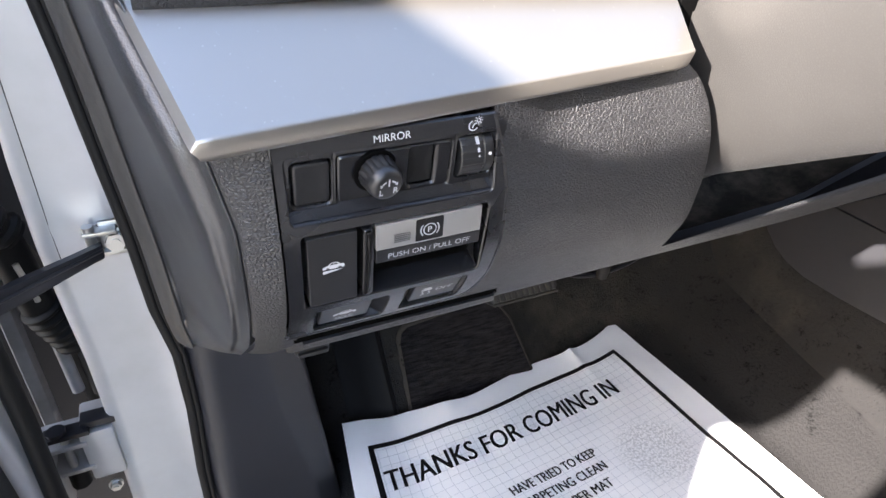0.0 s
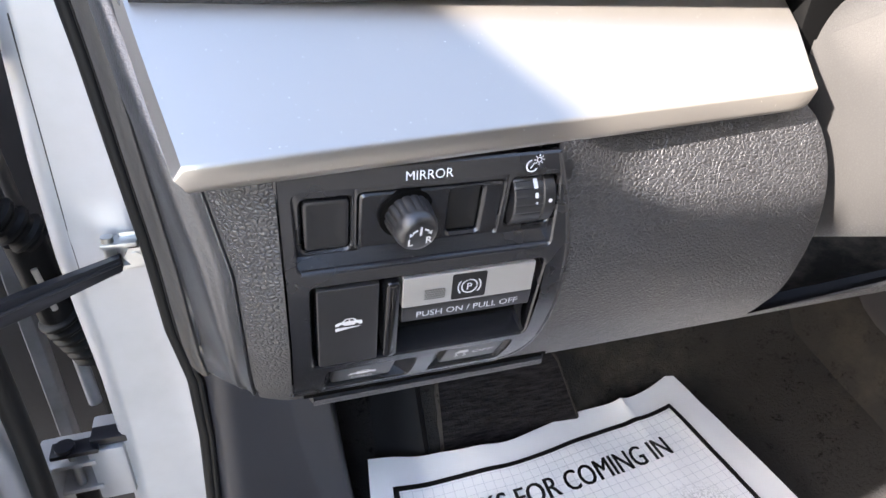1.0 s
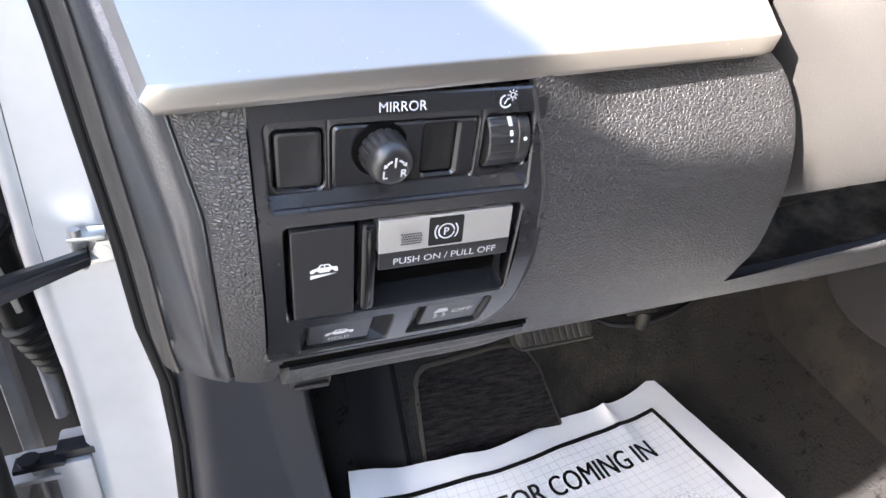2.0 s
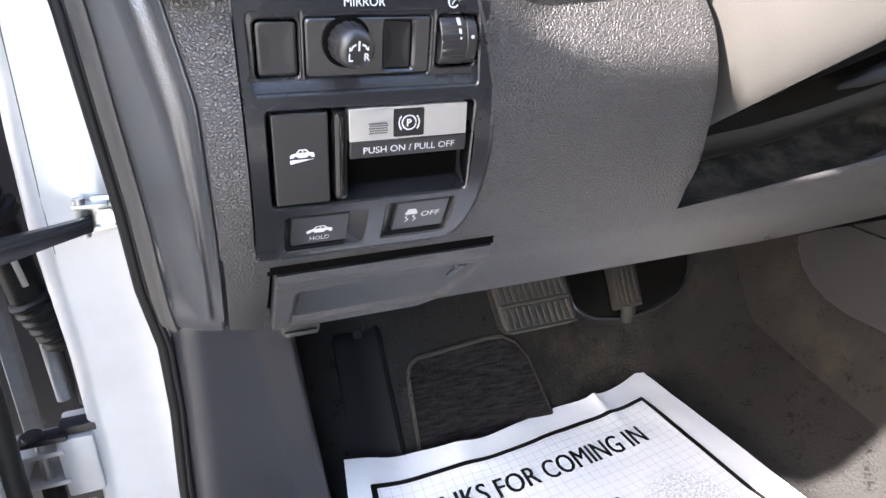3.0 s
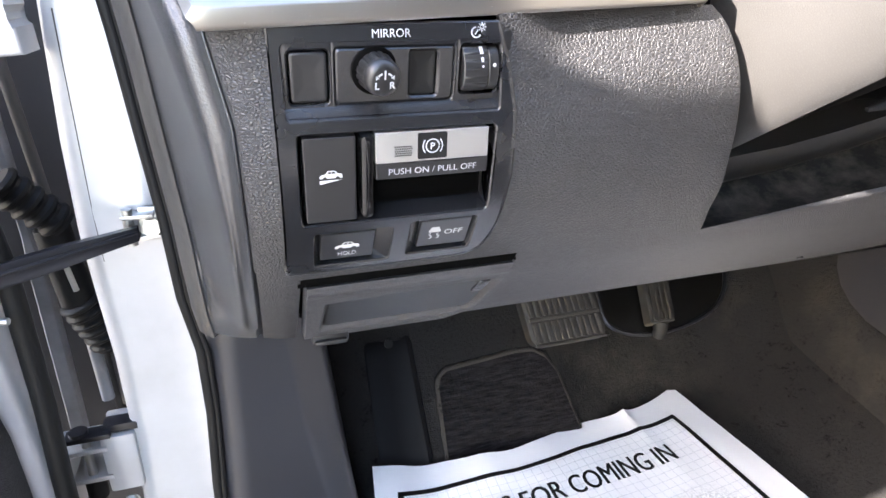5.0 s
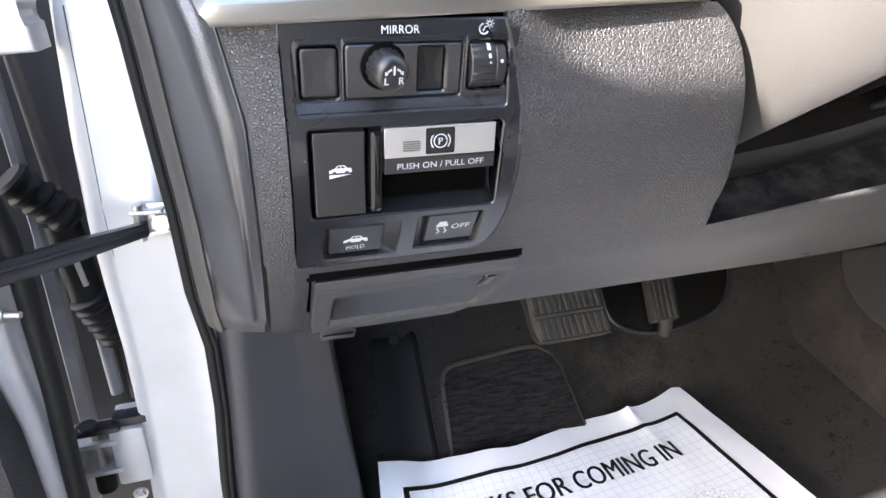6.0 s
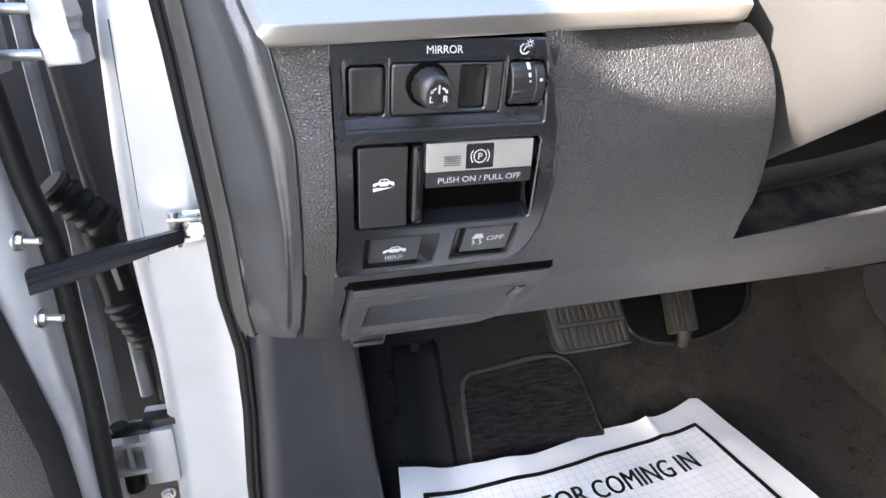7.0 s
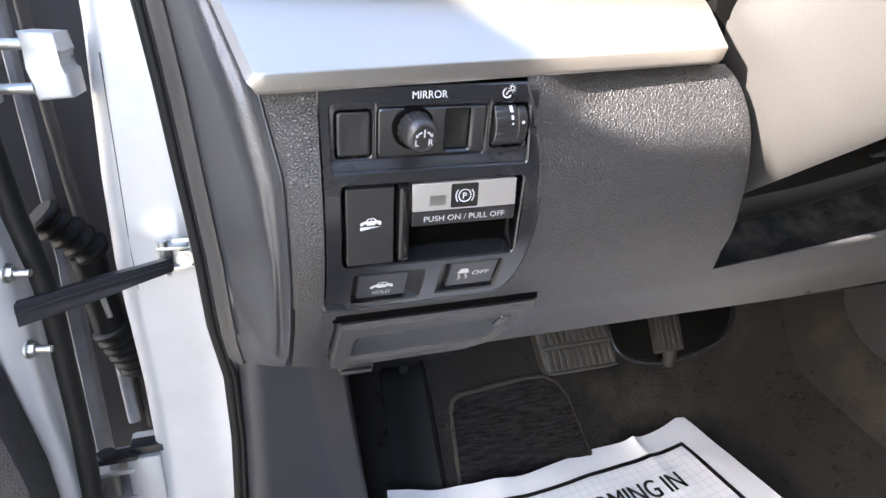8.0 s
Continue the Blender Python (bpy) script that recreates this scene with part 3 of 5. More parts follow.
under("beam", sheet([[(x, 0.42, beam_foot(x) + 0.002), (x, 0.366, beam_foot(x)), (x, 0.358, beam_foot(x) + 0.0015), (x, 0.353, beam_foot(x) + 0.006), (x, 0.351, beam_foot(x) + 0.013), (x, 0.353, beam_foot(x) + 0.022), (x, 0.364, beam_foot(x) + 0.028), (x, 0.40, beam_foot(x) + 0.05)] for x in BAYX]), BEAM, bay, "worn taupe beam")
rows = []
for x in [0.25 + 0.008 * k for k in range(54)]:
    zl = bay_lip(x)
    rows.append([(x, y, zl + d + 0.004 * noise.noise((x * 40, y * 40, 2)) * (1 if y > 0.335 else 0)) for y, d in ((0.332, -0.004), (0.338, -0.008), (0.35, -0.010), (0.365, -0.009), (0.38, -0.004), (0.40, 0.008), (0.42, 0.025), (0.44, 0.05))])
under("inner_tray", sheet(rows), DUSTY, bay, "dusty grey-brown inner tray")
# black plate closing the bay, its deep shade put into the colour
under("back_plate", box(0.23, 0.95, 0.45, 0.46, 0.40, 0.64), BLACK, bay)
tilt_lever = thing("tilt_lever", 0.46, 0.33, 0.56, "grey plastic tilt lever under the steering column", "lever")
under("lever_arm", tube([(0.40, 0.322, 0.556), (0.42, 0.320, 0.5605), (0.46, 0.318, 0.5705), (0.56, 0.312, 0.594)], [0.002, 0.006, 0.010, 0.012], 14, 0.8), CONSOLE, tilt_lever)

# ---- drawer (coin tray) under the switches ----
drawer = thing("coin_tray", 0.07, 0.34, 0.42, "small black pull-out tray with a shallow finger groove", "drawer")


def step(a, b, v):
    f = min(1.0, max(0.0, (v - a) / (b - a)))
    return f * f * (3 - 2 * f)


def tray_rise(x, z):
    """The tray's face stands proud of the panel, with a shallow pocket for the fingers."""
    top = 0.4605 + 0.004 * step(0.03, 0.12, x)
    sunk = step(0.0195, 0.0235, x) * (1 - step(min(0.1285, drawer_right(z) - 0.009), min(0.1285, drawer_right(z) - 0.009) + 0.004, x)) * (1 - step(top, top + 0.004, z)) * step(0.4135, 0.4175, z)
    return 0.0035 - 0.0048 * sunk + 0.0018 * step(0.472, 0.48, z) * (1 - step(0.4815, 0.4855, z))


rows = []
for k in range(90):
    z = 0.4855 - (0.4855 - 0.399) * k / 89
    a, b = 0.0085 + 0.003 * (0.4855 - z) / 0.086, drawer_right(z) - 0.002
    rows.append([on_panel(a - 0.001, z, -0.006), on_panel(a - 0.0005, z, 0.001)] + [on_panel(a + (b - a) * i / 130, z, tray_rise(a + (b - a) * i / 130, z)) for i in range(131)] + [on_panel(b + 0.0012, z, 0.001), on_panel(b + 0.0012, z, -0.006)])
top = [p + Vector((0, 0.008, 0.0)) for p in rows[0]]
end = [p + Vector((0, 0.02, -0.001)) for p in rows[-1]]
under("front", sheet([top] + rows + [end]), LEATHER_FINE, drawer)
under("finger_pocket", sheet([[on_panel(x, z, 0.0004) for x in np.linspace(0.0240, min(0.1282, drawer_right(z) - 0.0093), 16)] for z in np.linspace(0.4595, 0.4175, 44)]), BUTTON, drawer, "smooth sunken finger pocket")
under("finger_notch", pad(0.1192, 0.1275, 0.4460, 0.4605, 0.0015, -0.002, 0.0016, 0.0006, on_panel, dome=-0.0012), BEZEL, drawer)
# black block in the slot over the tray, its shade put into the colour
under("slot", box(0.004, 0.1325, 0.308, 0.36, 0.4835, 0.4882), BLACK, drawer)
under("tray_body", box(0.01, 0.115, 0.412, 0.47, 0.41, 0.46), BLACK, drawer)
latch = thing("tray_stop", 0.03, 0.405, 0.388, "small black plastic catch below the coin tray", "catch")
under("catch", box(0.0165, 0.0435, 0.3985, 0.415, 0.3925, 0.404, 0.0025), BUTTON, latch)
under("catch_lip", box(0.0185, 0.0415, 0.3955, 0.3995, 0.3930, 0.3965, 0.0012), BUTTON, latch)

# ---- switch bezel ----
bezel = thing("switch_bank", 0.05, 0.275, 0.497, "satin black switch surround set in the knee panel", "switch panel")
outer = [(-0.0012, 0.6205)] + [(-0.0012, 0.4995), (-0.0006, 0.4978), (0.0006, 0.4972)] + [(0.088, 0.4972), (0.097, 0.4985), (0.1025, 0.5025), (0.1055, 0.51)]
outer += [(hole_right(z) - 0.0012, z) for z in (0.52, 0.53, 0.54, 0.55, 0.56, 0.57, 0.58, 0.59, 0.6, 0.61)] + [(0.0993, 0.6205)]
UP = (0.0032, 0.1012, 0.5812, 0.6132, 0.0025)
LOW = (0.0068, 0.1, 0.5305, 0.5752, 0.002)
B1 = (0.0125, 0.051, 0.5015, 0.5245, 0.0015)
B2 = (0.0605, 0.0955, 0.5035, 0.5262, 0.0015)
cuts = [0.499 + 0.00275 * k for k in range(45)]
under("surround", plate(outer, [UP, LOW, B1, B2], 0.0012, 0.013, cuts=cuts), BEZEL, bezel)
under("shelf_roll", tube([on_panel(x, 0.5804, -0.0008) for x in np.linspace(0.0045, 0.1005, 12)], 0.0020, 12), BEZEL, bezel)
bead = [(x + 0.0003 * np.sign(x - 0.05), z) for x, z in outer]
under("rim_bead", tube([on_panel(x, z, 0.0006) for x, z in bead], 0.0011, 8), BEZEL, bezel)
# recessed upper field, with the sloping shelf under it
shelf = sheet([[on_panel(x, 0.5782, 0.0008) for x in np.linspace(0.0032, 0.1045, 8)], [on_panel(x, 0.5812, -0.0002) for x in np.linspace(0.0032, 0.1045, 8)],
               [on_panel(x, 0.5862, -0.0042) for x in np.linspace(0.0032, 0.1045, 8)], [on_panel(x, 0.588, -0.0055) for x in np.linspace(0.0032, 0.1045, 8)]])
under("shelf", shelf, BEZEL, bezel)
BLANK = (0.0055, 0.0228, 0.5876, 0.6108, 0.0022)
WHEEL = (0.0822, 0.1008, 0.5895, 0.6116, 0.002)


def on_field(x, z, d=0.0):
    """The sunken field of the upper switches: flush with the surround at its head, deepest at the shelf."""
    return on_panel(x, z, d + 0.0011 - 0.0053 * min(1.2, max(0.0, (0.6132 - z) / 0.027)))


MPLATE = (0.0254, 0.0792, 0.5868, 0.6112, 0.0018)
for (a0, a1), (ha, hb, hc, he, hr) in zip(((0.0030, 0.0241), (0.0241, 0.0807), (0.0807, 0.1047)), (BLANK, MPLATE, WHEEL)):
    grow = rrect(ha - 0.0008, hb + 0.0008, hc - 0.0008, he + 0.0008, hr + 0.0008)
    inner = rrect(ha, hb, hc, he, hr)
    under("field", sheet([[on_field(x, z) for x, z in rrect(a0, a1 + (0.0015 if a1 > 0.1 else 0), 0.5858, 0.6168, 0.00005)], [on_field(x, z) for x, z in grow],
                        [on_field(x, z, -0.0008) for x, z in inner], [on_field(x, z, -0.007) for x, z in inner]], True), BEZEL, bezel)
# black sheet behind the openings, coloured as their deep shade
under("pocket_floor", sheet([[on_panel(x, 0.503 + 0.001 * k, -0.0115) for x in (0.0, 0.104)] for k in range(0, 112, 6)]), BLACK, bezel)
# troughs round the two lower keys
for (a, b, c, e, r), (ka, kb) in ((B1, (0.0155, 0.0425)), (B2, (0.066, 0.0935))):
    tr = sheet([[on_panel(kb, z, -0.0032) for z in np.linspace(c, e, 5)], [on_panel(b, z, 0.0006) for z in np.linspace(c, e, 5)]])
    tl = sheet([[on_panel(a, z, 0.0006) for z in np.linspace(c, e, 5)], [on_panel(ka, z, -0.0032) for z in np.linspace(c, e, 5)]])
    under("key_trough", tr, BEZEL, bezel)
    under("key_trough", tl, BEZEL, bezel)

blank = thing("switch_blank", 0.014, 0.266, 0.588, "plain black blanking cap in the switch surround", "switch blank")
under("cap", pad(0.0062, 0.0221, 0.5884, 0.61, 0.0018, -0.007, 0.0004, 0.0012, on_field, dome=-0.0005), BUTTON, blank)

mirror_sw = thing("mirror_switch", 0.05, 0.266, 0.587, "black mirror adjuster plate with a ribbed selector knob", "switch")
JOY = (0.0588, 0.0712, 0.5893, 0.6095, 0.0014)
under("plate", plate(rrect(0.0265, 0.0781, 0.5879, 0.6101, 0.0016), [JOY], 0.0004, 0.005, on_field, chamfer=0.0011), BEZEL, mirror_sw)
KC = Vector((0.0428, 0.2685, 0.6012))
KA = Vector((0.12, -0.97, -0.205)).normalized()
ring = [KC - KA * 0.002, KC - KA * 0.0001, KC + KA * 0.0002]
# ring whose black carries the dark recess round the knob
under("collar", tube(ring, [0.0105, 0.0105, 0.0101], 32), BLACK, mirror_sw)


def ribbed(c, axis, stations, ribs=16, depth=0.0005):
    side = axis.cross(Vector((0, 0, 1))).normalized()
    up = side.cross(axis)
    rows = []
    n = ribs * 4
    for s, r, k in stations:
        rows.append([c + axis * s + (side * math.cos(a) + up * math.sin(a)) * (r - (depth * k if i % 4 == 0 else 0))
                     for i, a in ((i, 2 * math.pi * i / n) for i in range(n))])
    bm = sheet(rows, True)
    bm.verts.ensure_lookup_table()
    m = len(bm.verts)
    bm.faces.new([bm.verts[m - 1 - i] for i in range(n)])
    return bm


knob = under("knob", ribbed(KC, KA, ((-0.003, 0.0089, 1), (0.0, 0.0088, 1), (0.0058, 0.0083, 1), (0.0072, 0.0081, 0.6), (0.0076, 0.0081, 0), (0.0092, 0.0079, 0), (0.0106, 0.0074, 0), (0.0116, 0.0066, 0), (0.0121, 0.0055, 0), (0.0122, 0.005, 0))), BUTTON, mirror_sw)


def on_knob(x, z, d=0.0):
    side = KA.cross(Vector((0, 0, 1))).normalized()
    up = side.cross(KA)
    return KC + KA * (0.0122 + d) - side * x * -1 + up * z


_s = KA.cross(Vector((0, 0, 1))).normalized()
KSIGN = 1.0 if _s.x > 0 else -1.0


def on_cap(x, z, d=0.0):
    return on_knob(x * KSIGN, z, d)


under("knob_letter", letters("L", 0.0042, on_cap, -0.0046, -0.0036, 0.0002, bold=0.0001), WHITE, knob)
under("knob_letter", letters("R", 0.0042, on_cap, 0.0020, -0.0036, 0.0002, bold=0.0001), WHITE, knob)
under("knob_mark", flat_shape([bar(0, 0.0004, 0, 0.0042, 0.0008)], on_cap, 0.0002), WHITE, knob)
for s in (-1, 1):
    a = arc(0, -0.0010, 0.0041, 0.0008, 90 - 18 * s, 90 - 48 * s, 6)
    under("knob_arrow", joined(flat_shape([a], on_cap, 0.0002),
          flat_shape([[(s * 0.0042, 0.0022), (s * 0.0026, 0.0011), (s * 0.0041, 0.0002)]], on_cap, 0.0002)), WHITE, knob)
under("joystick_pad", pad(0.0590, 0.0710, 0.5895, 0.6093, 0.0012, -0.006, -0.0022, 0.0005, on_field, dome=-0.0008), INK, mirror_sw)
under("mirror_lettering", letters("MIRROR", 0.0050, on_panel, 0.0412, 0.6152, 0.0019, width=0.0170), WHITE, mirror_sw, "white printed word")

dim = thing("dimmer_wheel", 0.091, 0.266, 0.59, "black ribbed instrument dimmer thumbwheel", "thumbwheel")


def wheel(x0, x1, r, ribs):
    c_y, c_z = 0.2735, 0.6008
    rows = []
    for x, rr in ((x0, r - 0.0006), (x0 + 0.0005, r), (x1 - 0.0005, r), (x1, r - 0.0006)):
        row = []
        for k in range(49):
            a = radians(-75 + 150 * k / 48)
            q = rr - (0.0004 if ribs and k % 6 == 0 else 0)
            row.append((x, c_y - q * math.cos(a) * 0.75, c_z + q * math.sin(a)))
        rows.append(row)
    bm = sheet(rows)
    return joined(bm, sheet([[p for p in rows[0]], [(x0, c_y + 0.004, p[2]) for p in rows[0]]]), sheet([[p for p in rows[-1]], [(x1, c_y + 0.004, p[2]) for p in rows[-1]]]))


under("thumbwheel", wheel(0.0829, 0.0947, 0.0108, True), BUTTON, dim)
under("side_rim", wheel(0.0949, 0.0998, 0.0104, False), BUTTON, dim)


def on_wheel(x, z, d=0.0):
    dz = z - 0.6008
    return Vector((x, 0.2735 - 0.75 * math.sqrt(max(0.0108 ** 2 - dz * dz, 1e-8)) - 0.0002 - d, z))


under("dimmer_mark", flat_shape([rrect(0.0905, 0.0922, 0.6072, 0.6102, 0.0002, 1)], on_wheel, 0.0003), WHITE, dim)
under("dimmer_mark", flat_shape([rrect(0.0908, 0.0921, 0.6038, 0.6058, 0.0002, 1)], on_wheel, 0.0003), WHITE, dim)
under("dimmer_mark", flat_shape([rrect(0.0911, 0.0921, 0.6014, 0.6024, 0.0004, 2)], on_wheel, 0.0003), WHITE, dim)
under("dimmer_dot", flat_shape([rrect(0.0963, 0.0979, 0.6016, 0.6032, 0.0007, 3)], on_wheel, 0.0003), WHITE, dim)
ic = (0.0885, 0.6165)
icon = [arc(ic[0], ic[1], 0.0022, 0.0006, 100, 330, 12), bar(ic[0] - 0.0006, ic[1] - 0.001, ic[0] + 0.0008, ic[1] + 0.0012, 0.0005)]
icon += [bar(ic[0] + 0.0026 + 0.0013 * math.cos(a), ic[1] + 0.0022 + 0.0013 * math.sin(a), ic[0] + 0.0026 + 0.0021 * math.cos(a), ic[1] + 0.0022 + 0.0021 * math.sin(a), 0.0004) for a in (k * math.pi / 4 for k in range(8))]
icon.append(arc(ic[0] + 0.0026, ic[1] + 0.0022, 0.0009, 0.0004, 0, 350, 12))
under("dimmer_symbol", joined(*[flat_shape([s], on_panel, 0.0019) for s in icon]), WHITE, dim)

hill = thing("hill_hold_switch", 0.02, 0.272, 0.533, "tall black rocker switch with a white car symbol", "switch")
on_rocker = flat_at(0.556)
rocker = under("rocker", pad(0.0088, 0.0324, 0.5322, 0.5738, 0.0008, -0.012, 0.0002, 0.0006, on_rocker), BUTTON, hill)
under("car_symbol", flat_shape(car_icon(0.0156, 0.5535, 0.0104), on_rocker, 0.0005), WHITE, rocker)
under("slope_symbol", flat_shape([[(0.0156, 0.5537), (0.0260, 0.5537), (0.0156, 0.5518)]], on_rocker, 0.0005), WHITE, rocker)

brake_sw = thing("parking_brake_switch", 0.07, 0.272, 0.535, "parking brake pull switch with a silver top plate", "switch")
under("side_cheek", pad(0.0344, 0.0408, 0.5325, 0.574, 0.0024, -0.012, 0.0016, 0.0022, on_rocker, dome=0.0022), GLOSS, brake_sw, "glossy black curved cheek")
silver = under("silver_plate", pad(0.0414, 0.0962, 0.5598, 0.5742, 0.0004, -0.006, 0.0012, 0.0004), PLATE, brake_sw, "satin silver plate")
pull = under("pull_edge", pad(0.0414, 0.0966, 0.5518, 0.5596, 0.0006, -0.012, 0.001, 0.0006), BUTTON, brake_sw)
under("brake_symbol_ground", pad(0.0612, 0.0755, 0.5608, 0.5732, 0.0008, 0.0005, 0.0014, 0.0001), INK, silver)
pc = (0.06835, 0.5670)
sym = [arc(pc[0], pc[1], 0.0032, 0.0006, 0, 352, 24), arc(pc[0], pc[1], 0.0047, 0.0006, 140, 220, 8), arc(pc[0], pc[1], 0.0047, 0.0006, -40, 40, 8)]
under("brake_symbol", joined(*[flat_shape([s], on_panel, 0.0016) for s in sym], letters("P", 0.0047, on_panel, pc[0] - 0.0013, pc[1] - 0.0017, 0.0016, bold=0.00005)), WHITE, silver)
dots = []
for j in range(5):
    for i in range(8):
        dots.append(flat_shape([rrect(0.0500 + 0.00105 * i + 0.0005 * (j % 2), 0.0500 + 0.00105 * i + 0.0005 * (j % 2) + 0.0008, 0.5628 + 0.00105 * j, 0.5628 + 0.00105 * j + 0.0008, 0.0003, 1)], on_panel, 0.0015))
under("lamp_hatching", joined(*dots), INK, silver)
under("brake_lettering", letters("PUSH ON / PULL OFF", 0.0042, on_panel, 0.0472, 0.5541, 0.0013, bold=0.00001, width=0.0432), WHITE, pull, "white printed words")
# black sheet that paints the shade of the finger cavity under the pull edge
under("finger_cavity_shade", sheet([[on_panel(0.0415, z, -0.011) for z in np.linspace(0.533, 0.5525, 5)], [on_panel(0.0985, z, -0.011) for z in np.linspace(0.533, 0.5525, 5)]]), BLACK, brake_sw)
under("cavity_cheek", sheet([[on_panel(0.0945 + 0.0045 * (k / 5) ** 2, 0.5525 - 0.0195 * k / 5, 0.0002) for k in range(6)], [on_panel(0.0975 + 0.0015 * (k / 5), 0.5525 - 0.0195 * k / 5, -0.011) for k in range(6)]]), BUTTON, brake_sw)

hold = thing("hold_button", 0.029, 0.287, 0.503, "small black button with a white car symbol and HOLD", "button")
on_hold = flat_at(0.5135)
hold_key = under("key", pad(0.0155, 0.0425, 0.5042, 0.5226, 0.0006, -0.011, -0.0006, 0.0005, on_hold), BUTTON, hold)
under("car_symbol", flat_shape(car_icon(0.0226, 0.5108, 0.0124), on_hold, -0.0003), WHITE, hold_key)
under("hold_lettering", letters("HOLD", 0.0040, on_hold, 0.0241, 0.5070, -0.0003, width=0.0094), WHITE, hold_key)

tc = thing("traction_button", 0.08, 0.285, 0.505, "small black traction control button with a grey symbol and OFF", "button")
on_tc = flat_at(0.5155)
tc_key = under("key", pad(0.066, 0.0935, 0.5062, 0.5246, 0.0006, -0.011, -0.0006, 0.0005, on_tc), BUTTON, tc)
cx, cz = 0.0745, 0.5164
carb = [[(cx - .0032, cz), (cx - .0032, cz + .0016), (cx - .0026, cz + .0019), (cx - .0021, cz + .0036), (cx + .0021, cz + .0036), (cx + .0026, cz + .0019), (cx + .0032, cz + .0016), (cx + .0032, cz)]]
wav = []
for s in (-0.0018, 0.0022):
    pts = [(cx + s - 0.0008 * math.sin(k * 0.9), cz - 0.0007 - 0.0005 * k) for k in range(9)]
    wav += [bar(*a, *b, 0.0007) for a, b in zip(pts, pts[1:])]
under("skid_symbol", joined(*[flat_shape([s], on_tc, -0.0003) for s in carb + wav]), GREY_PRINT, tc_key)
under("off_lettering", letters("OFF", 0.0048, on_tc, 0.0797, 0.5143, -0.0003, bold=0.00004, width=0.0100), GREY_PRINT, tc_key)


# ---- silver trim and the dashboard above it ----
trim = thing("dash_trim", 0.1, 0.28, 0.62, "satin silver dashboard trim strip with fine dust", "trim strip")
TP = [(0.300, 0.6190), (0.2655, 0.6190), (0.2635, 0.6193), (0.2627, 0.6203), (0.2625, 0.6215), (0.2625, 0.6270), (0.26265, 0.6276), (0.2630, 0.6281), (0.2636, 0.6286), (0.267, 0.6309), (0.275, 0.6365), (0.29, 0.6470), (0.305, 0.6572), (0.318, 0.6652), (0.328, 0.6700)]
rows = []
NX = 40
for i in range(NX + 1):
    f = i / NX
    row = []
    for y, z in TP:
        xl = -0.025 - 0.0165 * (z - 0.62) / 0.045
        xr = 0.2135 + 0.005 * min(1, max(0, (z - 0.6195) / 0.0065)) ** 0.6 + 0.0065 * min(1, max(0, (y - 0.264) / 0.03))
        x = xl + (xr - xl) * f
        e = max(0.0, (x - (xr - 0.004)) / 0.004)
        rise = 0.035 * (x + 0.025)
        front = max(0.0, 1 - (y - 0.262) / 0.03)
        row.append(Vector((x, y + 0.0015 * e ** 4 * front + 0.0105 * (x + 0.025) / 0.25, z + rise)))
    rows.append(row)
side0 = [p + Vector((-0.0030, 0.0, -0.0045 * min(1.0, max(0.0, (p.z - 0.6215) / 0.008)))) for p in rows[0]]
lid1 = [p + Vector((0.0012, 0.004, -0.002)) for p in rows[-1]]
b0 = [Vector((p.x + 0.003, 0.33, 0.64)) for p in side0]
b1 = [Vector((p.x, 0.33, 0.64)) for p in lid1]
under("strip", sheet([b0, side0] + rows + [lid1, b1]), TRIM, trim)

dash = thing("dashboard", 0.6, 0.5, 0.66, "dark charcoal grained upper dashboard", "dashboard")
rows = []
for x in (-0.04, -0.03, 0.0, 0.05, 0.1, 0.17, 0.24, 0.4, 0.7, 1.0, 1.35):
    k = min(0.25, max(-0.04, x))
    rows.append([(x, y - 0.062 * k, z + 0.033 * k) for y, z in ((0.345, 0.655), (0.320, 0.662), (0.3150, 0.6635), (0.3138, 0.6665), (0.3138, 0.672), (0.3155, 0.681), (0.322, 0.697), (0.342, 0.723), (0.385, 0.747), (0.5, 0.765), (0.75, 0.76))])
under("upper_pad", sheet(rows), DOOR_TRIM, dash)
# black boxes added behind trim and column; the gap's shade is their colour
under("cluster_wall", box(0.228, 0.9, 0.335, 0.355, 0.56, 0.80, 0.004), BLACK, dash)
under("gap_shade_filler", box(0.229, 0.262, 0.302, 0.336, 0.54, 0.70, 0.003), BLACK, dash)

# ---- steering column shroud ----
column = thing("steering_column", 0.33, 0.25, 0.55, "taupe-grey grained plastic steering column shroud", "steering column")
CA = Vector((-0.05, -0.862, 0.505)).normalized()
CU = Vector((0, 0.505, 0.862))


def shroud(lo, hi, s0, s1, grow=0.0):
    """A stretch of the shroud between two heights of its section."""
    rows = []
    for k in range(15):
        s = s0 + (s1 - s0) * k / 14
        w = 0.083 + 0.012 * k / 14 + grow
        c = Vector((0.342, 0.305, 0.5985)) + CA * s
        row = []
        for j in range(29):
            a = radians(lo + (hi - lo) * j / 28)
            ca, sa = math.cos(a), math.sin(a)
            px = -w * abs(ca) ** 0.45 * (1 if ca > 0 else -1)
            pz = (0.065 + grow) * abs(sa) ** 0.62 * (1 if sa > 0 else -1)
            pz = max(pz, -0.0527 - grow) + (0.055 * max(0.0, 0.9 - max(0.0, -px) / w) if sa < 0 else 0.0)
            px -= 0.24 * max(0.0, pz + 0.05) * (1 if ca > 0 else 0)
            row.append(c + Vector((px, 0, 0)) + CU * pz)
        rows.append(row)
    return sheet(rows)


under("lower_shell", shroud(-178, 29, -0.03, 0.26), COLUMN, column)
under("upper_shell", shroud(30, 180, -0.03, 0.26, -0.001), COLUMN, column)
